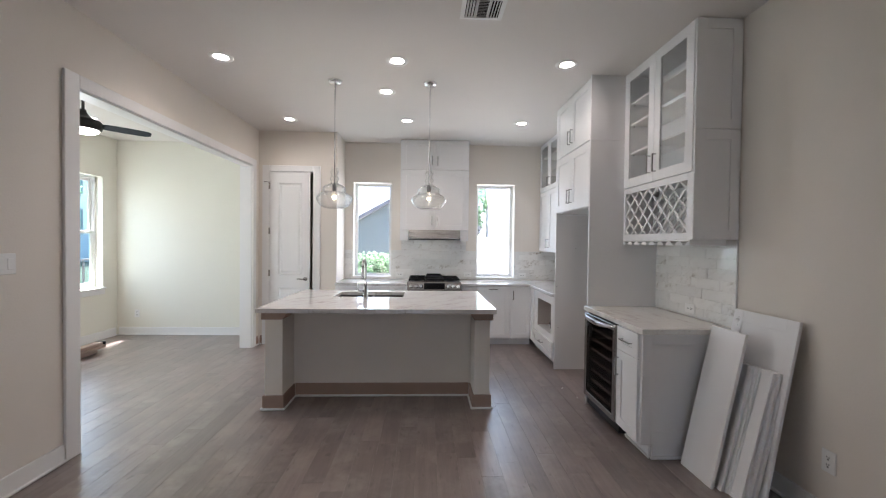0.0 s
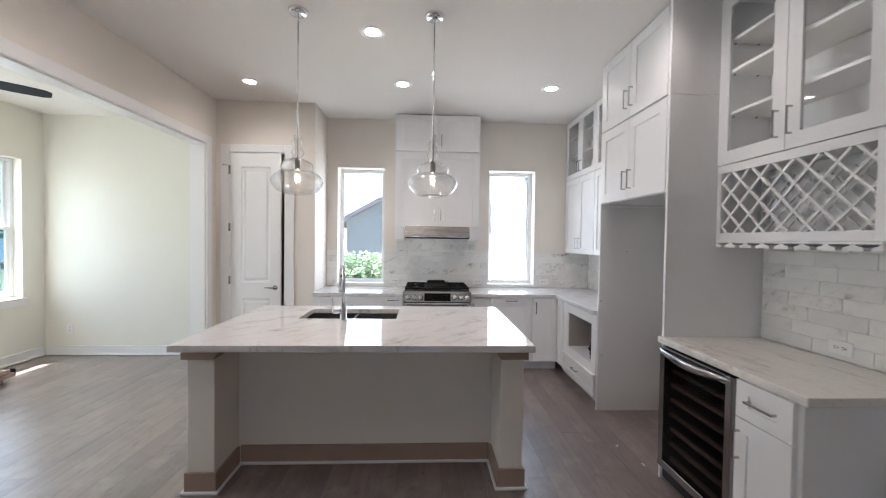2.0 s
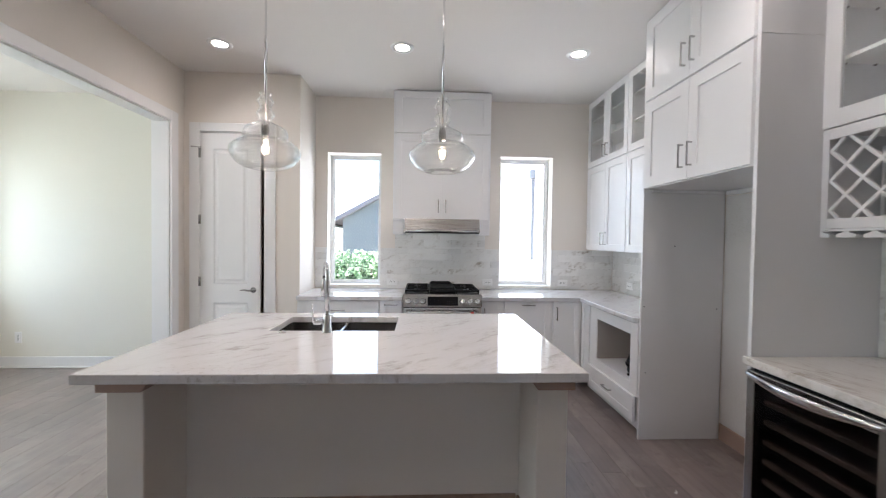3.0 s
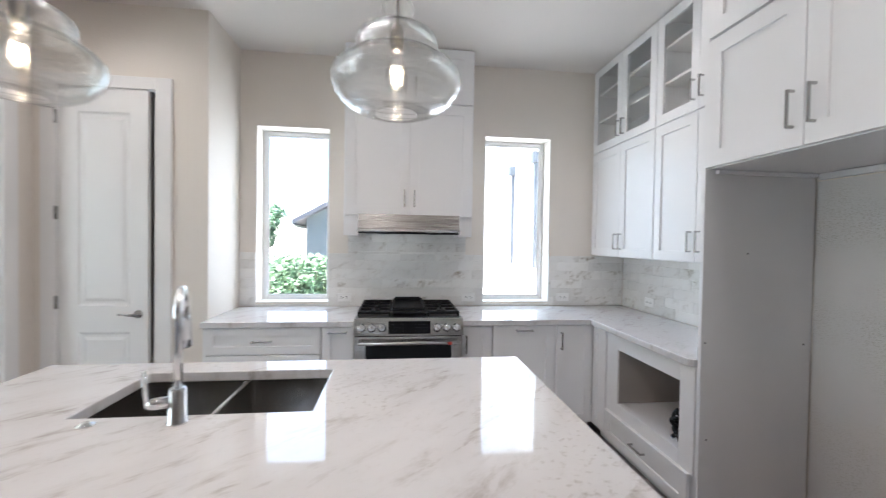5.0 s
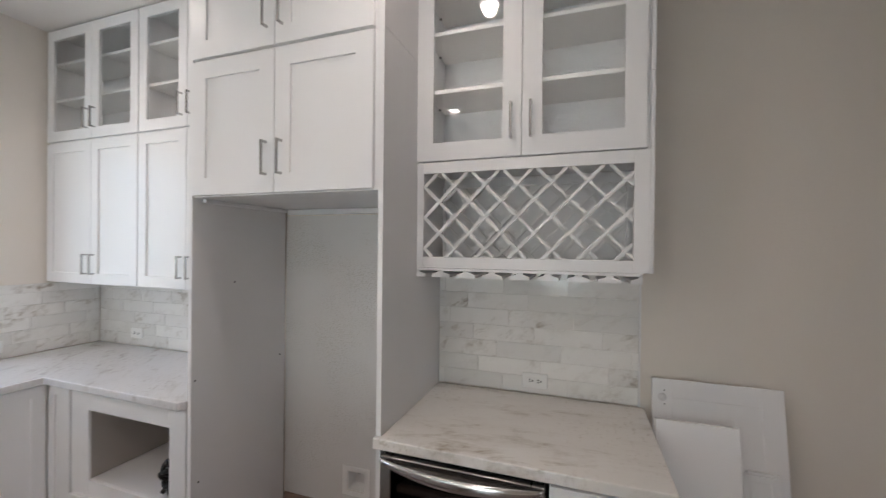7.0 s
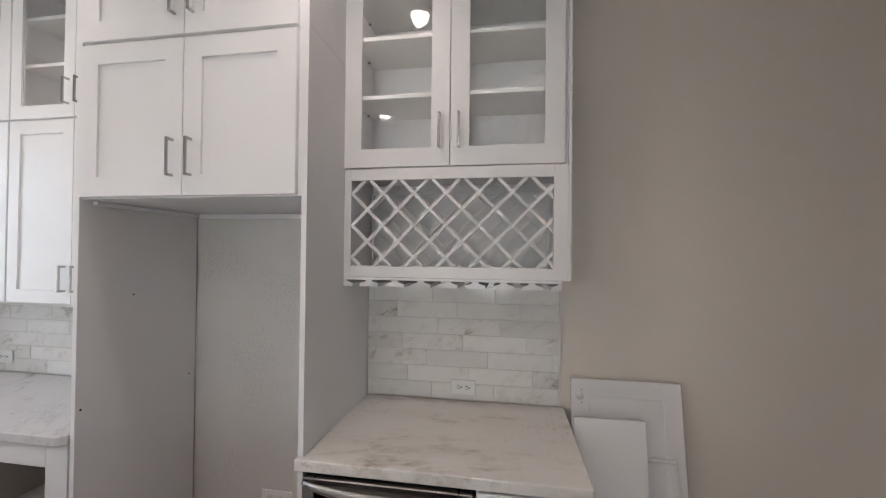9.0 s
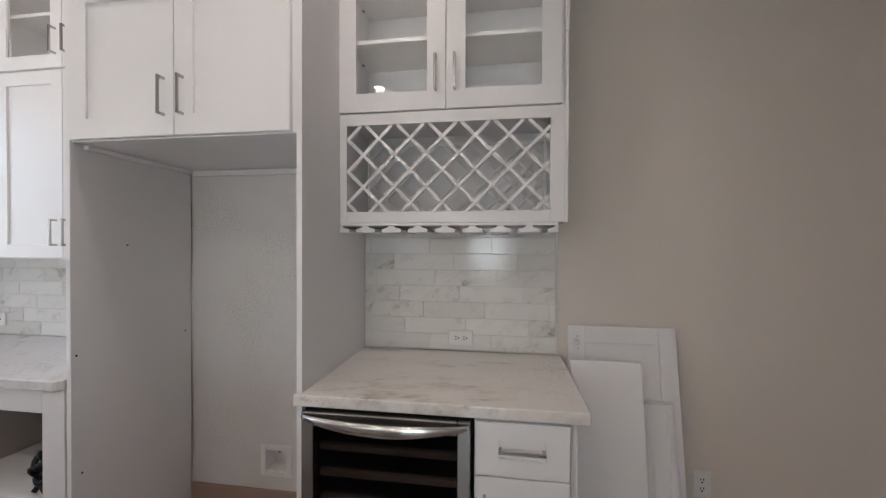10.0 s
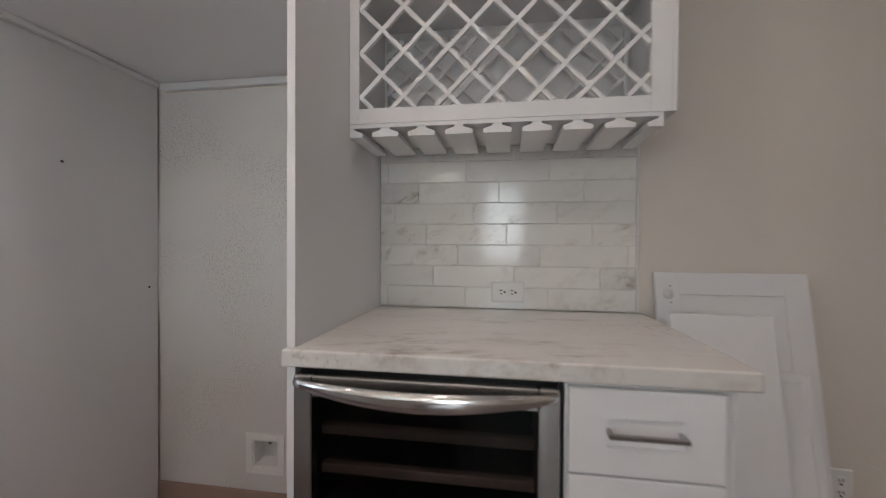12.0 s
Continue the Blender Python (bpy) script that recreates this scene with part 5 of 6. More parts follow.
    part("griddle", boxes((-0.118, 0.118, 0.09, 0.55, 0.963, 0.972), (-0.118, -0.106, 0.09, 0.55, 0.9725, 0.990), (0.106, 0.118, 0.09, 0.55, 0.9725, 0.990), (-0.1055, 0.1055, 0.53, 0.55, 0.9725, 1.0), (-0.1055, 0.1055, 0.09, 0.102, 0.9725, 0.984), r=0.003), IRON, top, "black cast-iron griddle plate")


kitchen_range()
root = thing("hood_cabinet", pose(-0.447, 5.910, 0), "white shaker cabinet built over the range hood", "cabinet")
w, d = 1.045, BACK - 5.912
zt = CEILING - 0.006
part("body", boxes((0, w, 0, d, 1.668, zt)), CAB, root)
for x0, x1 in ((0, 0.118), (w - 0.118, w)):
    part("skirt", boxes((x0, x1, 0, d, 1.508, 1.6675), r=0.001), CAB, root)
for lo, hi in ((1.672, 2.578), (2.590, zt - 0.004)):
    for a, b, hx in ((0.012, w / 2, w / 2 - 0.04), (w / 2, w - 0.012, w / 2 + 0.04)):
        dr = front("door", a, b, lo, hi, root, y=-0.001, rail=0.075)
        pull((hx, -0.021, lo + 0.14 if lo < 2 else lo + 0.13), 0.14, dr)
part("light_gap", boxes((0.004, w - 0.004, -0.004, -0.0008, 2.5785, 2.5895)), PANEL, root)


def range_hood():
    """A shallow under-cabinet steel hood with a sloping front."""
    root = thing("range_hood", pose(0.071, 5.62, 1.53), "brushed steel under-cabinet range hood", "range hood")
    h = 0.379
    bm = bmesh.new()
    a = [(0.0, 0.0), (0.0, 0.024), (0.022, 0.135), (0.53, 0.135), (0.53, 0.0)]
    p = [bm.verts.new((-h, y, z)) for y, z in a]
    q = [bm.verts.new((h, y, z)) for y, z in a]
    bm.faces.new(p)
    bm.faces.new(q[::-1])
    for i in range(5):
        j = (i + 1) % 5
        bm.faces.new((p[j], p[i], q[i], q[j]))
    bmesh.ops.recalc_face_normals(bm, faces=bm.faces)
    bmesh.ops.bevel(bm, geom=list(bm.edges), offset=0.004, segments=2, affect="EDGES", profile=0.5)
    part("canopy", bm, HOODSTEEL, root)
    bm = bmesh.new()
    tube(bm, [(-h - 0.002, 0.004, 0.014), (h + 0.002, 0.004, 0.014)], 0.0145, 14)
    part("front_lip", bm, STEEL, root, "rounded steel lip")
    part("under_edge", boxes((-h + 0.004, h - 0.004, 0.0, 0.045, -0.010, -0.0006), r=0.002), IRON, root, "dark lower edge")
    for x0, x1 in ((-0.35, -0.01), (0.01, 0.35)):
        f = part("filter", boxes((x0, x1, 0.05, 0.46, -0.006, -0.0005), r=0.002), STEEL, root, "steel baffle filter")
        part("filter_handle", boxes(((x0 + x1) / 2 - 0.03, (x0 + x1) / 2 + 0.03, 0.06, 0.07, -0.012, -0.0065), r=0.002), CHROME, f)
    for k in range(5):
        part("button", boxes((-0.05 + k * 0.022, -0.036 + k * 0.022, -0.004, -0.0003, 0.008, 0.020), r=0.002), IRON, root, "small dark button")


range_hood()


# ---- lights ----
def recessed_light(x, y, high=CEILING, watts=CAN_WATTS):
    root = thing("recessed_light", pose(x, y, high), "round white recessed ceiling light, switched on", "ceiling light", "recessed lights")
    bm = bmesh.new()
    lathe(bm, [(0.056, -0.002), (0.070, -0.009), (0.074, -0.010)], steps=36)
    part("baffle", bm, BAFFLE, root, "satin inner baffle")
    bm = bmesh.new()
    lathe(bm, [(0.074, -0.010), (0.080, -0.010), (0.094, -0.006), (0.098, -0.0005)], steps=36)
    part("trim_ring", bm, PLASTIC, root, "white trim ring")
    bm = bmesh.new()
    lathe(bm, [(0.0, -0.0025), (0.0565, -0.0025)], steps=36)
    bmesh.ops.reverse_faces(bm, faces=bm.faces)
    part("lens", bm, CANGLOW, root, "glowing white lens")
    lamp = bpy.data.lights.new("can_lamp", "SPOT")
    lamp.energy, lamp.color, lamp.shadow_soft_size, lamp.spot_size, lamp.spot_blend = watts, CAN_COLOUR, 0.045, radians(150), 0.8
    ob = new("can_lamp", lamp)
    ob.matrix_world = look((x, y, high - 0.02), (x, y, 0))


for x, y in ((-1.81, 3.335), (-0.313, 3.305), (1.155, 3.275), (-0.480, 4.01), (-1.815, 5.035), (-0.313, 4.98), (1.175, 4.975), (-0.31, 1.66)):
    recessed_light(x, y)
recessed_light(-4.255, 5.02, ROOMTOP, 0.9)


def pendant(x, y):
    """A clear blown-glass pendant of stacked bulges on a chrome rod."""
    root = thing("pendant_light", pose(x, y, 0), "clear ribbed glass pendant lamp on a chrome rod", "pendant lamp", "pendants over the island")
    bm = bmesh.new()
    lathe(bm, [(0, CEILING - 0.028), (0.052, CEILING - 0.028), (0.064, CEILING - 0.018), (0.066, CEILING - 0.001)], steps=32)
    part("canopy", bm, CHROME, root)
    bm = bmesh.new()
    tube(bm, [(0, 0, CEILING - 0.027), (0, 0, 2.04)], 0.006, 10)
    part("rod", bm, CHROME, root)
    bm = bmesh.new()
    lathe(bm, [(0, 2.05), (0.014, 2.048), (0.02, 2.03), (0.02, 1.995), (0.017, 1.99), (0.017, 1.975), (0, 1.975)], steps=20)
    part("socket", bm, BRONZE, root, "dark nickel socket")
    keys = [(0.062, 1.807), (0.098, 1.813), (0.136, 1.834), (0.160, 1.864), (0.171, 1.894), (0.165, 1.918), (0.146, 1.938), (0.120, 1.954), (0.106, 1.963), (0.103, 1.970), (0.108, 1.984), (0.109, 1.997), (0.101, 2.014), (0.078, 2.030), (0.048, 2.042), (0.032, 2.056), (0.037, 2.076), (0.046, 2.090), (0.039, 2.106), (0.028, 2.122), (0.033, 2.142), (0.042, 2.156), (0.034, 2.172), (0.025, 2.184), (0.031, 2.200)]
    outer = []
    for (r0, z0), (r1, z1) in zip(keys, keys[1:]):
        for k in range(9):
            u = k / 9
            z = z0 + (z1 - z0) * u
            outer.append((r0 + (r1 - r0) * u, z))
    outer.append(keys[-1])
    inner = [(max(0.002, r - 0.0045), z + 0.0005) for r, z in outer[::-1]]
    outer = [(r + 0.0042 * math.sin(z * 450 + 1.5 * math.sin(z * 90)) * min(1, r / 0.08), z) for r, z in outer]
    bm = bmesh.new()
    lathe(bm, outer + inner + [outer[0]], steps=56)
    bmesh.ops.remove_doubles(bm, verts=bm.verts, dist=1e-6)
    bmesh.ops.recalc_face_normals(bm, faces=bm.faces)
    g = part("shade", bm, SHADE, root, "clear ribbed blown-glass shade")
    g.visible_shadow = False
    bm = bmesh.new()
    lathe(bm, [(0, 1.87), (0.012, 1.872), (0.024, 1.885), (0.029, 1.905), (0.026, 1.93), (0.017, 1.955), (0.014, 1.974)], steps=20)
    b = part("bulb", bm, SHADE, root, "clear glass bulb")
    b.visible_shadow = False
    bm = bmesh.new()
    pts = []
    for k in range(9):
        a = k * math.tau / 8
        pts.append((0.014 * math.cos(a), 0.014 * math.sin(a), 1.896 if k % 2 else 1.928))
    tube(bm, pts, 0.0022, 6)
    part("filament", bm, FILAMENT, b, "glowing filament")
    lamp = bpy.data.lights.new("bulb_lamp", "POINT")
    lamp.energy, lamp.color, lamp.shadow_soft_size = 0.28, (1, 0.78, 0.55), 0.011
    new("bulb_lamp", lamp).matrix_world = pose(x, y, 1.915)


pendant(-0.947, 3.765)
pendant(-0.026, 3.76)


def ceiling_fan(x, y, z):
    """A dark ceiling fan with a glowing round lens and three blades, at rest."""
    top = ROOMTOP
    root = thing("ceiling_fan", pose(x, y, 0), "dark bronze ceiling fan with a lit round lens", "ceiling fan")
    bm = bmesh.new()
    lathe(bm, [(0, top - 0.001), (0.065, top - 0.001), (0.06, top - 0.03), (0.02, top - 0.05), (0.013, top - 0.055), (0.013, z + 0.21), (0.024, z + 0.20), (0.032, z + 0.17), (0.055, z + 0.135), (0.095, z + 0.112), (0.142, z + 0.092), (0.152, z + 0.072), (0.150, z + 0.015), (0.138, z), (0.125, z)], steps=36)
    part("motor_housing", bm, FANBLACK, root, "dark bronze housing and stem")
    bm = bmesh.new()
    lathe(bm, [(0.128, z + 0.002), (0.122, z - 0.012), (0.10, z - 0.03), (0.05, z - 0.04), (0, z - 0.043)], steps=32)
    part("lens", bm, FANGLOW, root, "glowing white lens")
    for k in range(3):
        m = pose(0, 0, z + 0.055, 0, 0, 43 + 120 * k) @ pose(0, 0, 0, -17, 0, 0)
        bm = bmesh.new()
        pts = [(0.10, -0.045), (0.25, -0.062), (0.40, -0.060), (0.52, -0.050), (0.555, -0.03), (0.555, 0.030), (0.51, 0.05), (0.36, 0.054), (0.22, 0.048), (0.10, 0.04)]
        lo = [bm.verts.new(m @ Vector((p, q, -0.004))) for p, q in pts]
        hi = [bm.verts.new(m @ Vector((p, q, 0.004))) for p, q in pts]
        bm.faces.new(lo[::-1])
        bm.faces.new(hi)
        for i in range(len(pts)):
            j = (i + 1) % len(pts)
            bm.faces.new((lo[i], lo[j], hi[j], hi[i]))
        part("blade", bm, FANBLADE, root, "dark grey blade")
    lamp = bpy.data.lights.new("fan_lamp", "POINT")
    lamp.energy, lamp.color, lamp.shadow_soft_size = 0.7, (1, 0.95, 0.88), 0.1
    new("fan_lamp", lamp).matrix_world = pose(x, y, z - 0.16)


ceiling_fan(-3.50, 4.0, 2.575)


# ---- small fittings ----
def vent(x0, x1, y0, y1):
    root = thing("ceiling_vent", Matrix(), "white slatted ceiling air register", "vent")
    z = CEILING
    # flat black sheet in place of the duct's shade behind the slats
    part("duct_shade", boxes((x0 + 0.02, x1 - 0.02, y0 + 0.02, y1 - 0.02, z - 0.0025, z - 0.0005)), VOID_SHADE, root)
    part("frame", boxes((x0, x0 + 0.03, y0, y1, z - 0.009, z - 0.0005), (x1 - 0.03, x1, y0, y1, z - 0.009, z - 0.0005), (x0 + 0.03, x1 - 0.03, y0, y0 + 0.025, z - 0.009, z - 0.0005), (x0 + 0.03, x1 - 0.03, y1 - 0.025, y1, z - 0.009, z - 0.0005), r=0.002), PLASTIC, root)
    a, b = x0 + 0.032, x1 - 0.032
    third = (b - a) / 3
    for k in range(4):
        for side, x0_ in ((55, a), (-55, b - third)):
            m = pose(x0_ + (k + 0.5) * third / 4, (y0 + y1) / 2, z - 0.008, 0, side, 0)
            part("slat", boxes((-0.008, 0.008, -(y1 - y0) / 2 + 0.026, (y1 - y0) / 2 - 0.026, -0.0012, 0.0012), m=m), PLASTIC, root)
    for x in (a + third, b - third):
        part("divider", boxes((x - 0.005, x + 0.005, y0 + 0.026, y1 - 0.026, z - 0.009, z - 0.003)), PLASTIC, root)
    for k in range(11):
        m = pose((a + b) / 2, y0 + 0.03 + (k + 0.5) * (y1 - y0 - 0.06) / 11, z - 0.007, 35, 0, 0)
        part("slat", boxes((-third / 2 + 0.006, third / 2 - 0.006, -0.007, 0.007, -0.001, 0.001), m=m), PLASTIC, root)


vent(0.166, 0.456, 2.38, 2.625)


def outlet(m, name="wall_outlet", flat=True, label="white double wall outlet"):
    """A double socket; local y points into the wall, local x is its long side."""
    root = thing(name, m, label, "outlet", "wall outlets")
    plate = part("plate", boxes((-0.060, 0.060, -0.0085, -0.0005, -0.037, 0.037), r=0.003), PLASTIC, root)
    for x in (-0.020, 0.020):
        s = part("socket", boxes((x - 0.0165, x + 0.0165, -0.0098, -0.008, -0.0145, 0.0145), r=0.001), PLASTIC, plate)
        # raised black marks give the shade of the slots
        part("slots", boxes((x - 0.009, x + 0.001, -0.0104, -0.0099, 0.0042, 0.0078), (x - 0.008, x + 0.001, -0.0104, -0.0099, -0.0078, -0.0042), (x + 0.0055, x + 0.0125, -0.0104, -0.0099, -0.0036, 0.0036)), VOID_SHADE, s, "socket slots drawn as near-black marks for their shade")
    return root


first = outlet(pose(SIDE - 0.012, 2.96, 0.979, 0, 0, -90))
for m in (pose(-0.467, 6.158, 0.972), pose(0.622, 6.158, 0.972), pose(1.502, 6.158, 0.972), pose(SIDE - 0.012, 5.75, 0.985, 0, 0, -90)):
    copy_thing(first, m)
copy_thing(first, pose(SIDE, 1.855, 0.350, 0, 0, -90) @ pose(0, 0, 0, 0, 90, 0))
copy_thing(first, pose(-4.50, ROOMBACK, 0.33) @ pose(0, 0, 0, 0, 90, 0))

root = thing("light_switch", pose(LEFT, 2.215, 1.335, 0, 0, 90), "white double rocker light switch on the wall", "switch")
part("plate", boxes((-0.060, 0.060, -0.006, -0.0005, -0.060, 0.060), r=0.0025), PLASTIC, root)
for x in (-0.025, 0.025):
    part("rocker", boxes((x - 0.016, x + 0.016, -0.010, -0.0058, -0.033, 0.033), r=0.003), PLASTIC, root)

root = thing("water_outlet_box", pose(SIDE, 3.953, 0.278, 0, 0, -90), "white recessed icemaker water box in the wall", "outlet box")
part("frame", boxes((-0.088, -0.058, -0.008, -0.0005, -0.085, 0.085), (0.058, 0.088, -0.008, -0.0005, -0.085, 0.085), (-0.058, 0.058, -0.008, -0.0005, -0.085, -0.058), (-0.058, 0.058, -0.008, -0.0005, 0.055, 0.085), r=0.002), PLASTIC, root)
part("recess", boxes((-0.057, -0.053, 0.0, 0.08, -0.057, 0.054), (0.053, 0.057, 0.0, 0.08, -0.057, 0.054), (-0.053, 0.053, 0.0, 0.08, -0.057, -0.053), (-0.053, 0.053, 0.0, 0.08, 0.050, 0.054), (-0.053, 0.053, 0.076, 0.08, -0.053, 0.050)), PLASTIC, root)
bm = bmesh.new()
tube(bm, [(0.0, 0.05, 0.050), (0.0, 0.05, 0.036), (0.0, 0.03, 0.030)], 0.008, 10)
tube(bm, [(-0.018, 0.034, 0.036), (0.018, 0.034, 0.036)], 0.005, 10)
part("valve", bm, CHROME, root, "chrome water valve")

tagged(wall("wall_bay", "y", SIDE - 0.004, 0.0034, 3.479, 4.4515, 0.121, 1.799, [(3.894, 4.012, 0.219, 0.334)], PRIMED), "patchy primed grey-white wall inside the refrigerator bay")

# small screw holes on the refrigerator panel
for x, z in ((1.72, 1.43), (1.50, 0.985), (1.52, 0.50), (2.05, 0.97)):
    bm = bmesh.new()
    lathe(bm, [(0, 0.0), (0.0045, 0.0), (0.0045, 0.0012), (0, 0.0012)], (x, 4.4524, z), 8, m=pose(0, 0, 0, 90, 0, 0))
    tagged(part("screw_head", bm, IRON), "dark screw head in the refrigerator panel", "screw")


# ---- loose things ----
def leaning_panel(foot, top, width, length, y0, label, frame_rail=0.0, hole=False, thick=0.019):
    """A loose cabinet panel leaning on the wall: its foot and its top edge by their x."""
    run = top - foot
    tilt = math.degrees(math.asin(run / length))
    m = pose(foot, y0, 0, 0, 0, -90) @ pose(0, 0, 0, -tilt, 0, 0)
    root = thing("loose_panel", m, label, "panel", "leaning panels")
    if frame_rail:
        fr = frame_rail
        part("board", boxes((0, width, 0.006, thick, 0, length), r=0.001), CAB, root)
        part("frame", boxes((0, fr, 0, 0.0059, 0, length), (width - fr, width, 0, 0.0059, 0, length), (fr, width - fr, 0, 0.0059, 0, fr), (fr, width - fr, 0, 0.0059, length - fr, length), r=0.001), CAB, root)
    else:
        part("board", boxes((0.0008, width - 0.0008, 0, thick, 0, length - 0.0008), r=0.0015), CAB, root)
        for row in ((0, 0.0007, 0.0005, thick - 0.0005, 0.001, length - 0.001), (width - 0.0007, width, 0.0005, thick - 0.0005, 0.001, length - 0.001), (0.001, width - 0.001, 0.0005, thick - 0.0005, length - 0.0007, length)):
            part("edge_strip", boxes(row), TRIM, root, "white edge banding")
    if hole:
        # flat discs, grey and near-black, carry the shade of bored holes
        bm = bmesh.new()
        lathe(bm, [(0, 0.0), (0.017, 0.0), (0.017, 0.0008), (0, 0.0008)], (0.038, -0.0004, length - 0.075), 20, m=pose(0, 0, 0, 90, 0, 0))
        part("hinge_cup", bm, PANEL, root, "flat greyer disc for the shaded hinge cup")
        for dz in (-0.028, 0.028):
            bm = bmesh.new()
            lathe(bm, [(0, 0.0), (0.0025, 0.0), (0.0025, 0.0006), (0, 0.0006)], (0.046, -0.0004, length - 0.075 + dz), 8, m=pose(0, 0, 0, 90, 0, 0))
            part("screw_hole", bm, IRON, root, "tiny dark disc for a shaded screw hole")
    return root


leaning_panel(1.865, 2.056, 0.468, 1.081, 2.458, "large white shaker panel leaning against the wall", 0.075, True)
leaning_panel(1.705, 1.905, 0.285, 0.968, 2.468, "flat white board leaning on other panels")
leaning_panel(1.729, 1.894, 0.20, 0.797, 2.478, "shorter flat white board tucked behind another panel")
for k, (fx, tx, y0, wd, L) in enumerate(((1.748, 1.928, 2.262, 0.105, 0.785), (1.771, 1.950, 2.246, 0.108, 0.780), (1.794, 1.972, 2.230, 0.110, 0.775), (1.778, 1.958, 2.148, 0.104, 0.778), (1.801, 1.981, 2.134, 0.106, 0.782), (1.824, 2.004, 2.122, 0.108, 0.776))):
    leaning_panel(fx, tx, wd, L, y0, "narrow white board in a stack of leaning panels", 0.022 if k in (0, 3) else 0.0)


def plank_stack():
    root = thing("board_stack", pose(-4.30, 4.88, 0, 0, 0, 4), "stack of worn reddish wooden boards on the floor", "boards")
    part("board", boxes((-0.07, 0.03, -0.85, 0.27, 0, 0.045), r=0.006), OLDWOOD, root)
    part("board", boxes((-0.05, 0.06, -0.88, 0.36, 0.0455, 0.088), r=0.006), OLDWOOD, root)
    part("board", boxes((-0.045, 0.05, -0.86, 0.33, 0.0885, 0.128), r=0.006), OLDWOOD, root)
    part("end_cap", boxes((-0.052, 0.062, 0.361, 0.37, 0.05, 0.125), r=0.004), IRON, root, "dark worn end cap")


plank_stack()
for x, y, turn in ((1.371, 3.845, 25), (1.43, 3.60, 70)):
    bm = bmesh.new()
    for k in range(3):
        box(bm, -0.016 + 0.009 * k, -0.004 + 0.011 * k, -0.007 + 0.003 * k, 0.006 - 0.002 * k, 0.0012 + 0.001 * k, 0.003 + 0.0035 * k, 0.0005, pose(x, y, 0, 0, 6 * k, turn + 20 * k))
    tagged(part("plastic_scrap", bm, PLASTIC), "small crumpled white plastic scrap on the floor", "scrap", "scraps on the floor")


# ---- outdoors ----
GRASS = material("dry_pale_ground", (0.36, 0.34, 0.28), 0.9, vary=0.15, scale=4, bump=0.3, bump_scale=60)
PAVING = material("pale_concrete", (0.62, 0.60, 0.56), 0.85, vary=0.06, scale=2, bump=0.2, bump_scale=90)
SIDING = material("blue_grey_siding", (0.115, 0.138, 0.145), 0.7, vary=0.05, scale=2)
STUCCO = material("white_stucco", (0.80, 0.79, 0.77), 0.85, vary=0.03, scale=2, bump=0.2, bump_scale=80)
ROOFING = material("grey_shingle", (0.14, 0.14, 0.15), 0.9, vary=0.15, scale=6)
GUTTER = material("grey_gutter", (0.12, 0.135, 0.145), 0.5, vary=0.05)
LEAF = material("leaf_green", (0.12, 0.22, 0.105), 0.55, vary=0.35, scale=2.5)
LEAF2 = material("leaf_light", (0.27, 0.40, 0.23), 0.55, vary=0.35, scale=2.5)
RENDERED = material("blue_white_render", (0.52, 0.545, 0.56), 0.85, vary=0.03, scale=2, bump=0.2, bump_scale=80)
# the sky's reflection is put into this pane's blue-green colour
SKYPANE = material("sky_reflection_pane", (0.10, 0.20, 0.22), 0.08, vary=0.1)
REDWOOD = wood("pale_red_wood", (0.42, 0.27, 0.23), (0.60, 0.42, 0.36), 0.7, 0.08)
BARK = material("bark", (0.11, 0.08, 0.06), 0.9, vary=0.2, scale=12, bump=0.5, bump_scale=40)
GROUND = -0.25
tagged(part("ground", boxes((-1500, 1500, -1500, 1500, GROUND - 0.5, GROUND)), GRASS), "pale dry open ground round the house", "ground", kind="structure")
tagged(part("pavement", boxes((-0.2, 3.2, 6.9, 24, GROUND + 0.001, GROUND + 0.05)), PAVING), "pale concrete side yard paving", "pavement", kind="structure")

# dark ground added west of the house to cut bounced sunlight indoors
DIM_GROUND = material("bounce_cutting_ground", (0.075, 0.085, 0.05), 0.95, vary=0.3, scale=3, bump=0.5, bump_scale=25)
tagged(part("added_dark_ground", boxes((-23.9, -5.6, -12.0, 30.0, GROUND + 0.001, GROUND + 0.06), r=0.02), DIM_GROUND), "added dark ground that cuts light bounced into the side room", "planting bed", kind="structure")


def leaves(bm, centre, size, count, leaf, rng):
    """Small four-cornered leaves scattered near the surface of a lumpy crown."""
    for _ in range(count):
        d = Vector((rng.gauss(0, 1), rng.gauss(0, 1), rng.gauss(0, 1))).normalized()
        lump = 0.75 + 0.3 * noise.noise(Vector(centre) + d * 1.7)
        r = lump * (0.55 + 0.45 * rng.random() ** 0.4)
        p = Vector(centre) + Vector((d.x * size[0], d.y * size[1], d.z * size[2])) * r
        a = Vector((rng.gauss(0, 1), rng.gauss(0, 1), rng.gauss(0, 0.6))).normalized()
        b = a.orthogonal().normalized()
        s = leaf * (0.6 + 0.8 * rng.random())
        bm.faces.new([bm.verts.new(p + a * s), bm.verts.new(p + b * s * 0.45), bm.verts.new(p - a * s), bm.verts.new(p - b * s * 0.45)])


rng = random.Random(4)


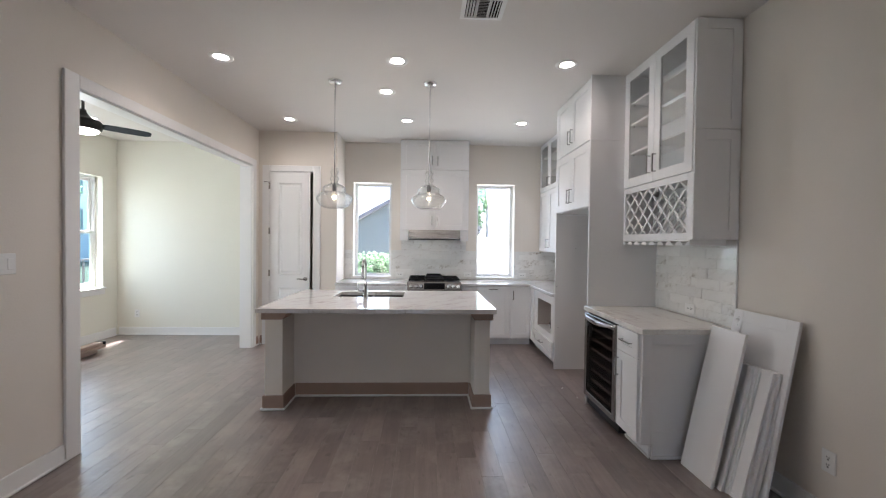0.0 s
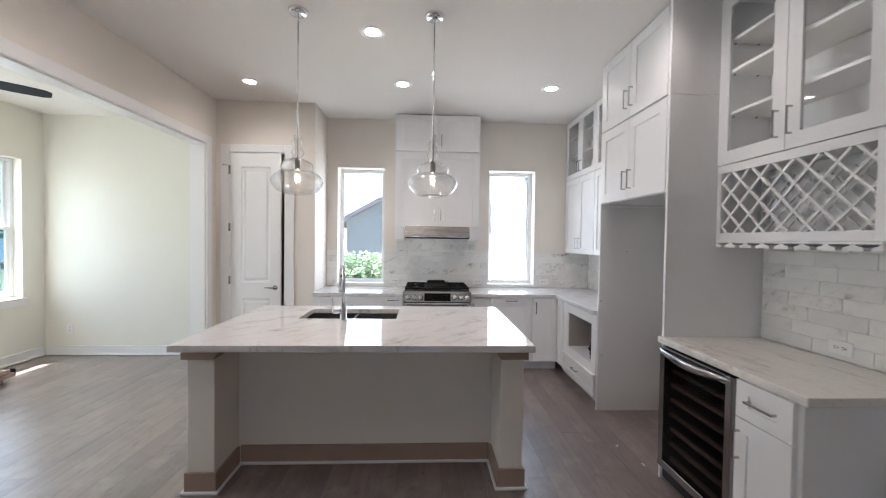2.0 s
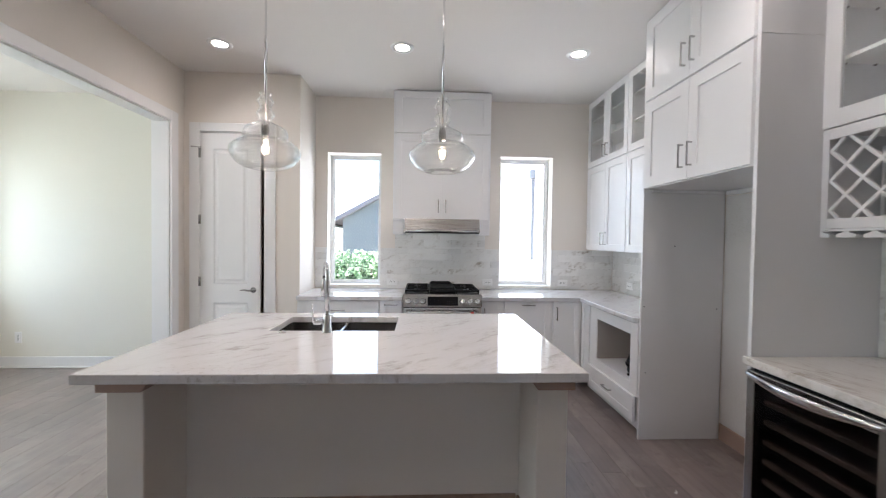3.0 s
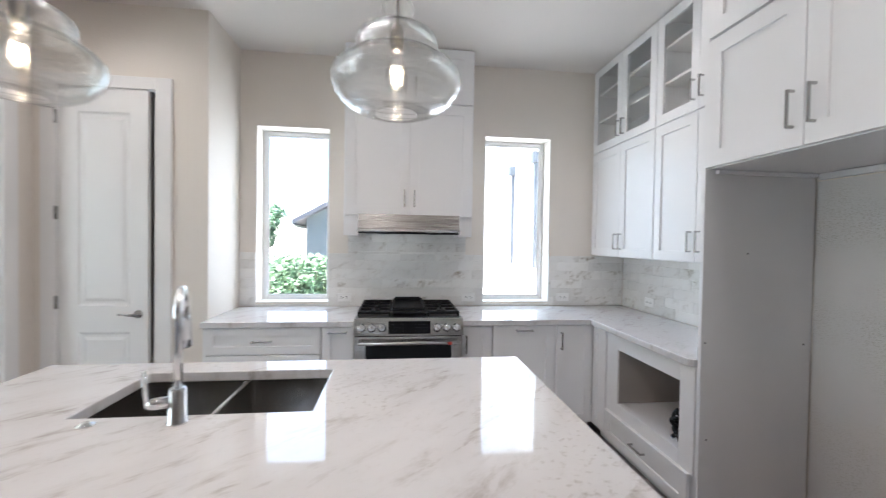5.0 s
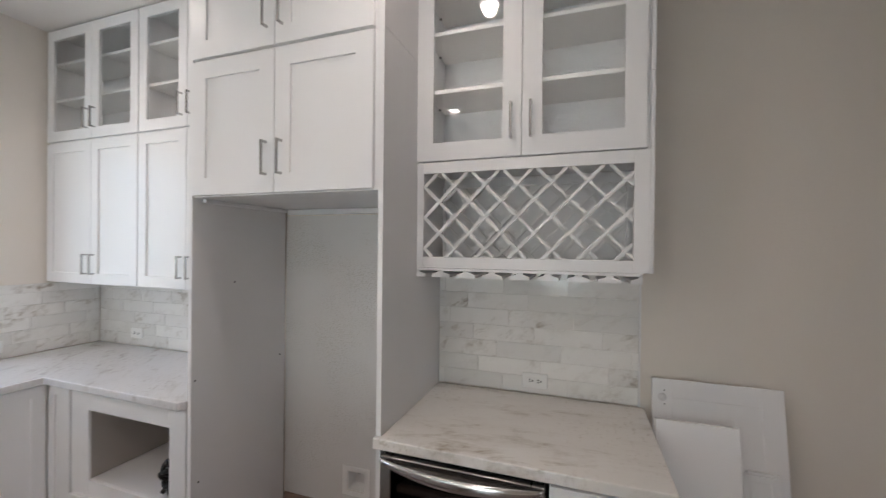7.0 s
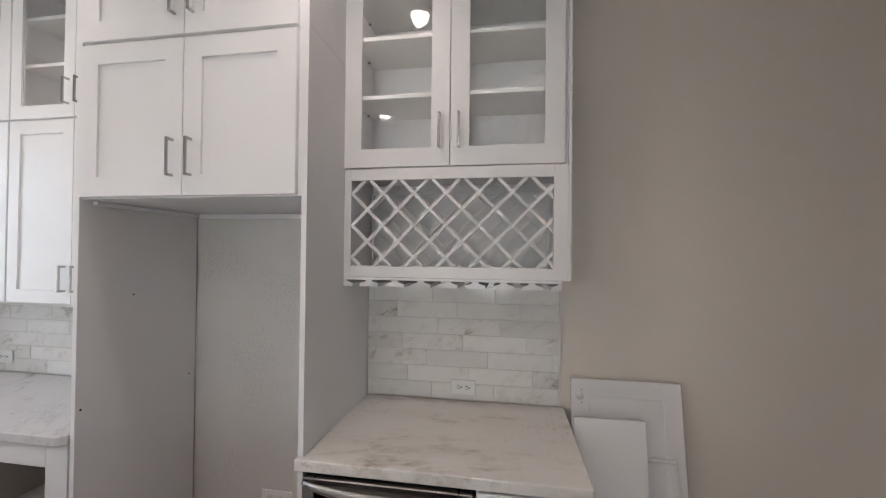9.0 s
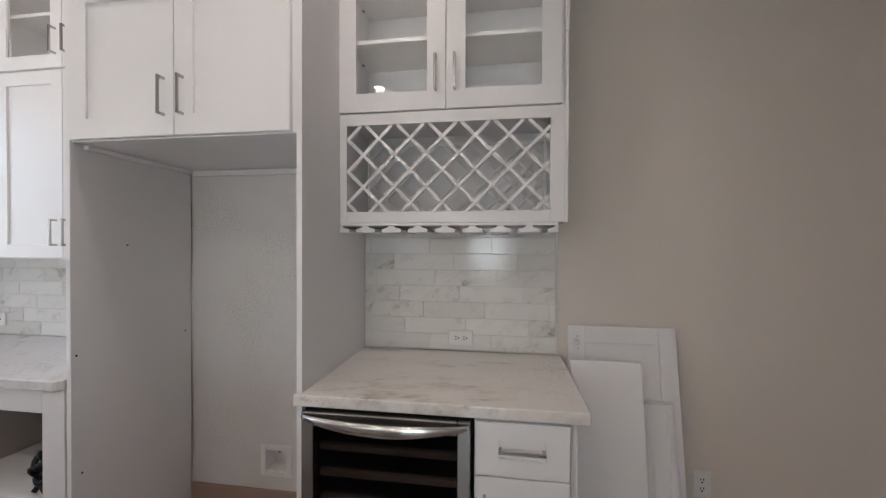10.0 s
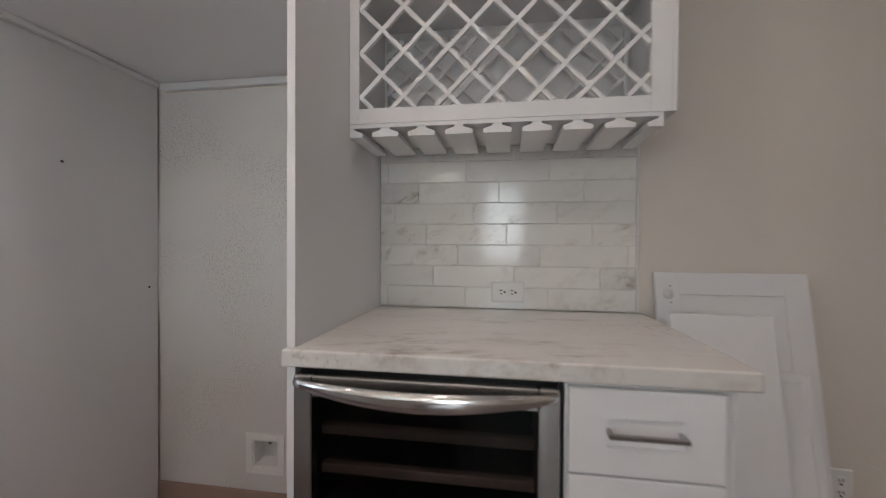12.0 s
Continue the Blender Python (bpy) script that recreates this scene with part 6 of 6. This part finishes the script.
def shrub(x, y, w, d, h):
    root = thing("shrub", pose(x, y, GROUND), "dense green leafy garden shrub", "shrub", "hedge shrubs")
    bm = bmesh.new()
    for k in range(5):
        a = k * 1.3
        tube(bm, [(0.05 * math.cos(a), 0.05 * math.sin(a), 0), (0.2 * w * math.cos(a), 0.2 * d * math.sin(a), h * 0.45), (0.33 * w * math.cos(a), 0.33 * d * math.sin(a), h * 0.8)], [0.018, 0.012, 0.005], 6)
    part("stems", bm, BARK, root)
    bm = bmesh.new()
    leaves(bm, (0, 0, h * 0.52), (w / 2, d / 2, h * 0.52), 3000, 0.036, rng)
    part("foliage", bm, LEAF, root, "dense green leaves")
    bm = bmesh.new()
    leaves(bm, (0, 0, h * 0.55), (w / 2 + 0.03, d / 2 + 0.03, h * 0.52), 1600, 0.036, rng)
    part("new_growth", bm, LEAF2, root, "paler young leaves")


for x, y, h in ((-4.1, 8.9, 1.45), (-3.2, 8.7, 1.56), (-2.35, 8.8, 1.5), (-1.55, 8.65, 1.58), (-0.75, 8.8, 1.5), (-2.8, 9.1, 1.5), (-1.95, 9.05, 1.55), (-1.15, 9.0, 1.55)):
    shrub(x, y, 1.15, 0.95, h)


def tree(x, y, h, spread, label, name="tree"):
    root = thing(name, pose(x, y, GROUND), label, "tree", "garden trees")
    bm = bmesh.new()
    tube(bm, [(0, 0, 0), (0.03, 0.02, h * 0.25), (-0.04, 0.0, h * 0.5), (0.02, 0.03, h * 0.85)], [0.11, 0.085, 0.06, 0.02], 8)
    for k in range(7):
        a, z = k * 2.4, h * (0.35 + 0.07 * k)
        tube(bm, [(0, 0, z), (spread * 0.3 * math.cos(a), spread * 0.3 * math.sin(a), z + 0.25), (spread * 0.62 * math.cos(a), spread * 0.62 * math.sin(a), z + 0.45)], [0.045, 0.028, 0.01], 6)
    part("trunk", bm, BARK, root, "brown trunk and limbs")
    bm = bmesh.new()
    for k in range(10):
        a = k * 2.4
        r = spread * (0.25 + 0.4 * ((k * 37) % 10) / 10)
        leaves(bm, (r * math.cos(a), r * math.sin(a), h * (0.55 + 0.045 * k)), (spread * 0.42, spread * 0.42, h * 0.14), 420, 0.085, rng)
    part("crown", bm, LEAF, root, "uneven green crown")


tree(-5.7, 19.5, 3.1, 1.3, "green leafy tree behind the hedge")
tree(2.2, 21.0, 4.8, 1.5, "green leafy tree behind the side yard")
tree(-12.0, 11.5, 3.5, 2.1, "green leafy tree outside the side room")


def grey_house():
    """A neighbour's gabled house in blue-grey lap siding."""
    root = thing("neighbour_house", Matrix(), "neighbouring gabled house in blue-grey lap siding", "house")
    x0, x1, y0, y1, ez, slope = -3.4, 2.0, 18.0, 27.0, 2.25, 0.56
    ridge, rz = (x0 + x1) / 2, 2.25 + slope * (x1 - x0) / 2
    bm = bmesh.new()
    prism(bm, [(x0, GROUND), (x1, GROUND), (x1, ez), (ridge, rz), (x0, ez)], y0 + 0.02, y1)
    body = part("wall", bm, SIDING, root)
    z = GROUND
    while z < rz - 0.15:
        cut = 0 if z < ez else (z - ez) / slope
        m = Matrix.Translation((0, y0, z)) @ pose(0, 0, 0, 4, 0, 0)
        part("siding_board", boxes((x0 + cut, x1 - cut, -0.012, 0.004, 0, 0.172), m=m), SIDING, body)
        z += 0.17
    for s, xe in ((1, x0), (-1, x1)):
        bm = bmesh.new()
        o = 0.45
        prism(bm, [(xe - s * o, ez - slope * o + 0.03), (ridge, rz + 0.03), (ridge, rz + 0.2), (xe - s * o, ez - slope * o + 0.2)], y0 - 0.35, y1 + 0.35)
        part("roof", bm, ROOFING, root, "grey shingle roof")
        part("gutter", boxes((xe - s * o - 0.06, xe - s * o + 0.06, y0 - 0.35, y1 + 0.35, ez - slope * o - 0.07, ez - slope * o + 0.028), r=0.01), TRIM, root, "white eaves gutter")


grey_house()


def white_house():
    """A white stucco neighbour close to the side yard, with downpipes."""
    root = thing("stucco_house", Matrix(), "white stucco neighbouring house with grey downpipes", "house")
    x0 = 3.15
    part("wall", boxes((x0, 9.5, 8.0, 21.0, GROUND, 6.2)), STUCCO, root)
    part("roof", boxes((x0 - 0.25, 9.8, 7.7, 21.3, 6.201, 6.4), r=0.01), TRIM, root)
    for y in (11.4, 13.2):
        p = part("downpipe", boxes((x0 - 0.09, x0 - 0.001, y - 0.04, y + 0.04, 0.9, 3.30), r=0.01), GUTTER, root, "grey downpipe")
        part("leader_box", boxes((x0 - 0.16, x0 - 0.001, y - 0.12, y + 0.12, 3.301, 3.55), r=0.015), GUTTER, p, "grey leader box")
    for y in (9.6,):
        w = part("window", boxes((x0 - 0.012, x0 - 0.001, y - 0.3, y + 0.3, 1.2, 2.5)), BLACKGLASS, root, "dark window")
        part("frame", boxes((x0 - 0.03, x0 - 0.0125, y - 0.36, y - 0.3, 1.14, 2.56), (x0 - 0.03, x0 - 0.0125, y + 0.3, y + 0.36, 1.14, 2.56), (x0 - 0.03, x0 - 0.0125, y - 0.3, y + 0.3, 1.14, 1.2), (x0 - 0.03, x0 - 0.0125, y - 0.3, y + 0.3, 2.5, 2.56)), TRIM, w)
    part("yard_wall", boxes((0.6, x0 - 0.002, 17.0, 17.2, GROUND, 1.7)), STUCCO, root, "low white yard wall")


white_house()


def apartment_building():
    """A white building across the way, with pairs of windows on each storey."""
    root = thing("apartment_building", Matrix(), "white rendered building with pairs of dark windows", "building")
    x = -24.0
    # the unseen stretch south of y = 8 is added to block horizon sky
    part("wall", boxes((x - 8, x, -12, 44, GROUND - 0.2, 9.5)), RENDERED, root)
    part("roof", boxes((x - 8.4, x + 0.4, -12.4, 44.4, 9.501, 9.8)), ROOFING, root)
    for z in (2.6, 5.55):
        for k in range(11):
            for s in (0, 1.35):
                y = 11 + k * 3.1 + s
                w = part("window", boxes((x + 0.001, x + 0.03, y - 0.5, y + 0.5, z - 0.85, z + 0.85)), SKYPANE, root, "window pane coloured like reflected sky")
                part("frame", boxes((x + 0.0305, x + 0.06, y - 0.55, y - 0.48, z - 0.9, z + 0.9), (x + 0.0305, x + 0.06, y + 0.48, y + 0.55, z - 0.9, z + 0.9), (x + 0.0305, x + 0.06, y - 0.48, y + 0.48, z + 0.83, z + 0.9), (x + 0.0305, x + 0.06, y - 0.48, y + 0.48, z - 0.9, z - 0.83), (x + 0.0305, x + 0.055, y - 0.48, y + 0.48, z - 0.03, z + 0.03)), GUTTER, w)


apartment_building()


def railing():
    root = thing("deck_railing", pose(-9.0, 9.6, GROUND, 0, 0, 80), "pale red wooden deck railing outside", "railing")
    part("top_rail", boxes((-1.6, 1.6, -0.05, 0.05, 1.15, 1.2), r=0.006), REDWOOD, root)
    part("bottom_rail", boxes((-1.6, 1.6, -0.03, 0.03, 0.35, 0.40), r=0.006), REDWOOD, root)
    for k in range(18):
        x = -1.53 + k * 0.18
        part("baluster", boxes((x - 0.02, x + 0.02, -0.02, 0.02, 0.401, 1.149)), REDWOOD, root)
    for x in (-1.6, 1.6):
        part("post", boxes((x - 0.05, x + 0.05, -0.051, 0.051, 0, 1.25), r=0.006), REDWOOD, root)


railing()


# ---- tiles ----
def tiled(name, label, m, regions, pitch=0.0795, length=0.3065, origin=(0.0, 0.0), holes=()):
    """A running-bond tile field: local x to the right, z up, y into the wall; regions (x0, x1, z0, z1)."""
    root = thing(name, m, label, "backsplash", kind="structure")
    bm = bmesh.new()
    for x0, x1, z0, z1 in regions:
        box(bm, x0, x1, -0.007, -0.0006, z0, z1)
    part("grout_bed", bm, GROUT, root, "pale grout")
    cache = {}
    j = 0.0010
    for x0, x1, z0, z1 in regions:
        row = int((z0 - origin[1]) / pitch + 1e-6)
        while origin[1] + row * pitch < z1 - 0.006:
            a, b = max(z0, origin[1] + row * pitch), min(z1, origin[1] + (row + 1) * pitch)
            shift = (0.5 if row % 2 else 0.0) + 0.11 * math.sin(row * 2.1)
            k = math.floor((x0 - origin[0]) / length - shift)
            while origin[0] + (k + shift) * length < x1 - 0.004:
                p, q = max(x0, origin[0] + (k + shift) * length), min(x1, origin[0] + (k + 1 + shift) * length)
                k += 1
                if q - p < 0.012 or b - a < 0.01:
                    continue
                key = (round(q - p, 3), round(b - a, 3))
                if key not in cache:
                    bm = boxes((-key[0] / 2 + j, key[0] / 2 - j, -0.0105, -0.006, -key[1] / 2 + j, key[1] / 2 - j), r=0.0012)
                    cache[key] = bpy.data.meshes.new("tile")
                    bm.to_mesh(cache[key])
                    bm.free()
                    cache[key].materials.append(TILE)
                ob = new("tile", cache[key])
                ob.parent = root
                ob.matrix_local = pose((p + q) / 2, rng.uniform(-0.0004, 0.0004), (a + b) / 2, rng.uniform(-0.25, 0.25), 0, rng.uniform(-0.12, 0.12))
            row += 1
    return root


T0 = PERIM + 0.002
tiled("backsplash_north", "white marble running-bond tile backsplash on the range wall", pose(0, BACK, 0), [(-1.334, -1.202, T0, 1.352), (-0.602, 0.755, T0, 1.352), (1.368, SIDE - 0.012, T0, 1.352), (-1.2, -0.604, T0, 0.914), (0.757, 1.366, T0, 0.914), (-0.44, 0.59, 1.352, 1.53)], origin=(-0.42, T0))
tiled("backsplash_corner", "white marble running-bond tile backsplash under the wall cabinets", pose(SIDE, BACK - 0.0115, 0, 0, 0, -90), [(0.0, BACK - 0.0115 - 4.478, T0, 1.358)], origin=(0.1, T0))
tiled("backsplash_drinks", "white marble running-bond tile backsplash over the drinks counter", pose(SIDE, 3.455, 0, 0, 0, -90), [(0.0, 0.948, COUNTER + 0.002, 1.528)], origin=(0.03, COUNTER + 0.002))


tagged(part("tile_trim", boxes((SIDE - 0.0125, SIDE - 0.0005, 2.4985, 2.5065, COUNTER + 0.001, 1.5285), r=0.001), TRIM), "slim white metal edge trim ending the tile", kind="structure")


# ---- floor planks ----
def planks():
    width, lengths = 0.14, (0.6, 0.9, 1.2, 1.5, 1.8)
    meshes = {}
    def plank_mesh(w, L):
        key = (round(w, 3), round(L, 3))
        if key not in meshes:
            bm = boxes((-key[0] / 2 + 0.0006, key[0] / 2 - 0.0006, -key[1] / 2 + 0.0003, key[1] / 2 - 0.0003, -0.006, 0), r=0.0005)
            meshes[key] = bpy.data.meshes.new("plank")
            bm.to_mesh(meshes[key])
            bm.free()
            meshes[key].materials.append(FLOORWOOD)
        return meshes[key]
    r = random.Random(11)
    rest = bmesh.new()
    x, col = -5.0, 0
    while x < SIDE + 0.1:
        y = SOUTH - 0.1 - r.random() * 1.2
        w = min(width, SIDE + 0.14 - x)
        while y < 6.38:
            L = r.choice(lengths)
            y1 = min(y + L, 6.38)
            y0 = max(y, SOUTH - 0.14 if x > -2.6 else 0.86)
            y += L
            if y1 - y0 < 0.05:
                continue
            if y1 > 0.9:
                ob = new("plank", plank_mesh(w, y1 - y0))
                ob.parent = floor
                ob.matrix_local = pose(x + w / 2, (y0 + y1) / 2, r.uniform(-0.0005, 0.0))
            else:
                box(rest, x + 0.0008, x + w - 0.0008, y0 + 0.0008, y1 - 0.0008, -0.006, 0)
        x += width
    tagged(part("plank_field", rest, FLOORWOOD, floor), kind="stuff")


planks()
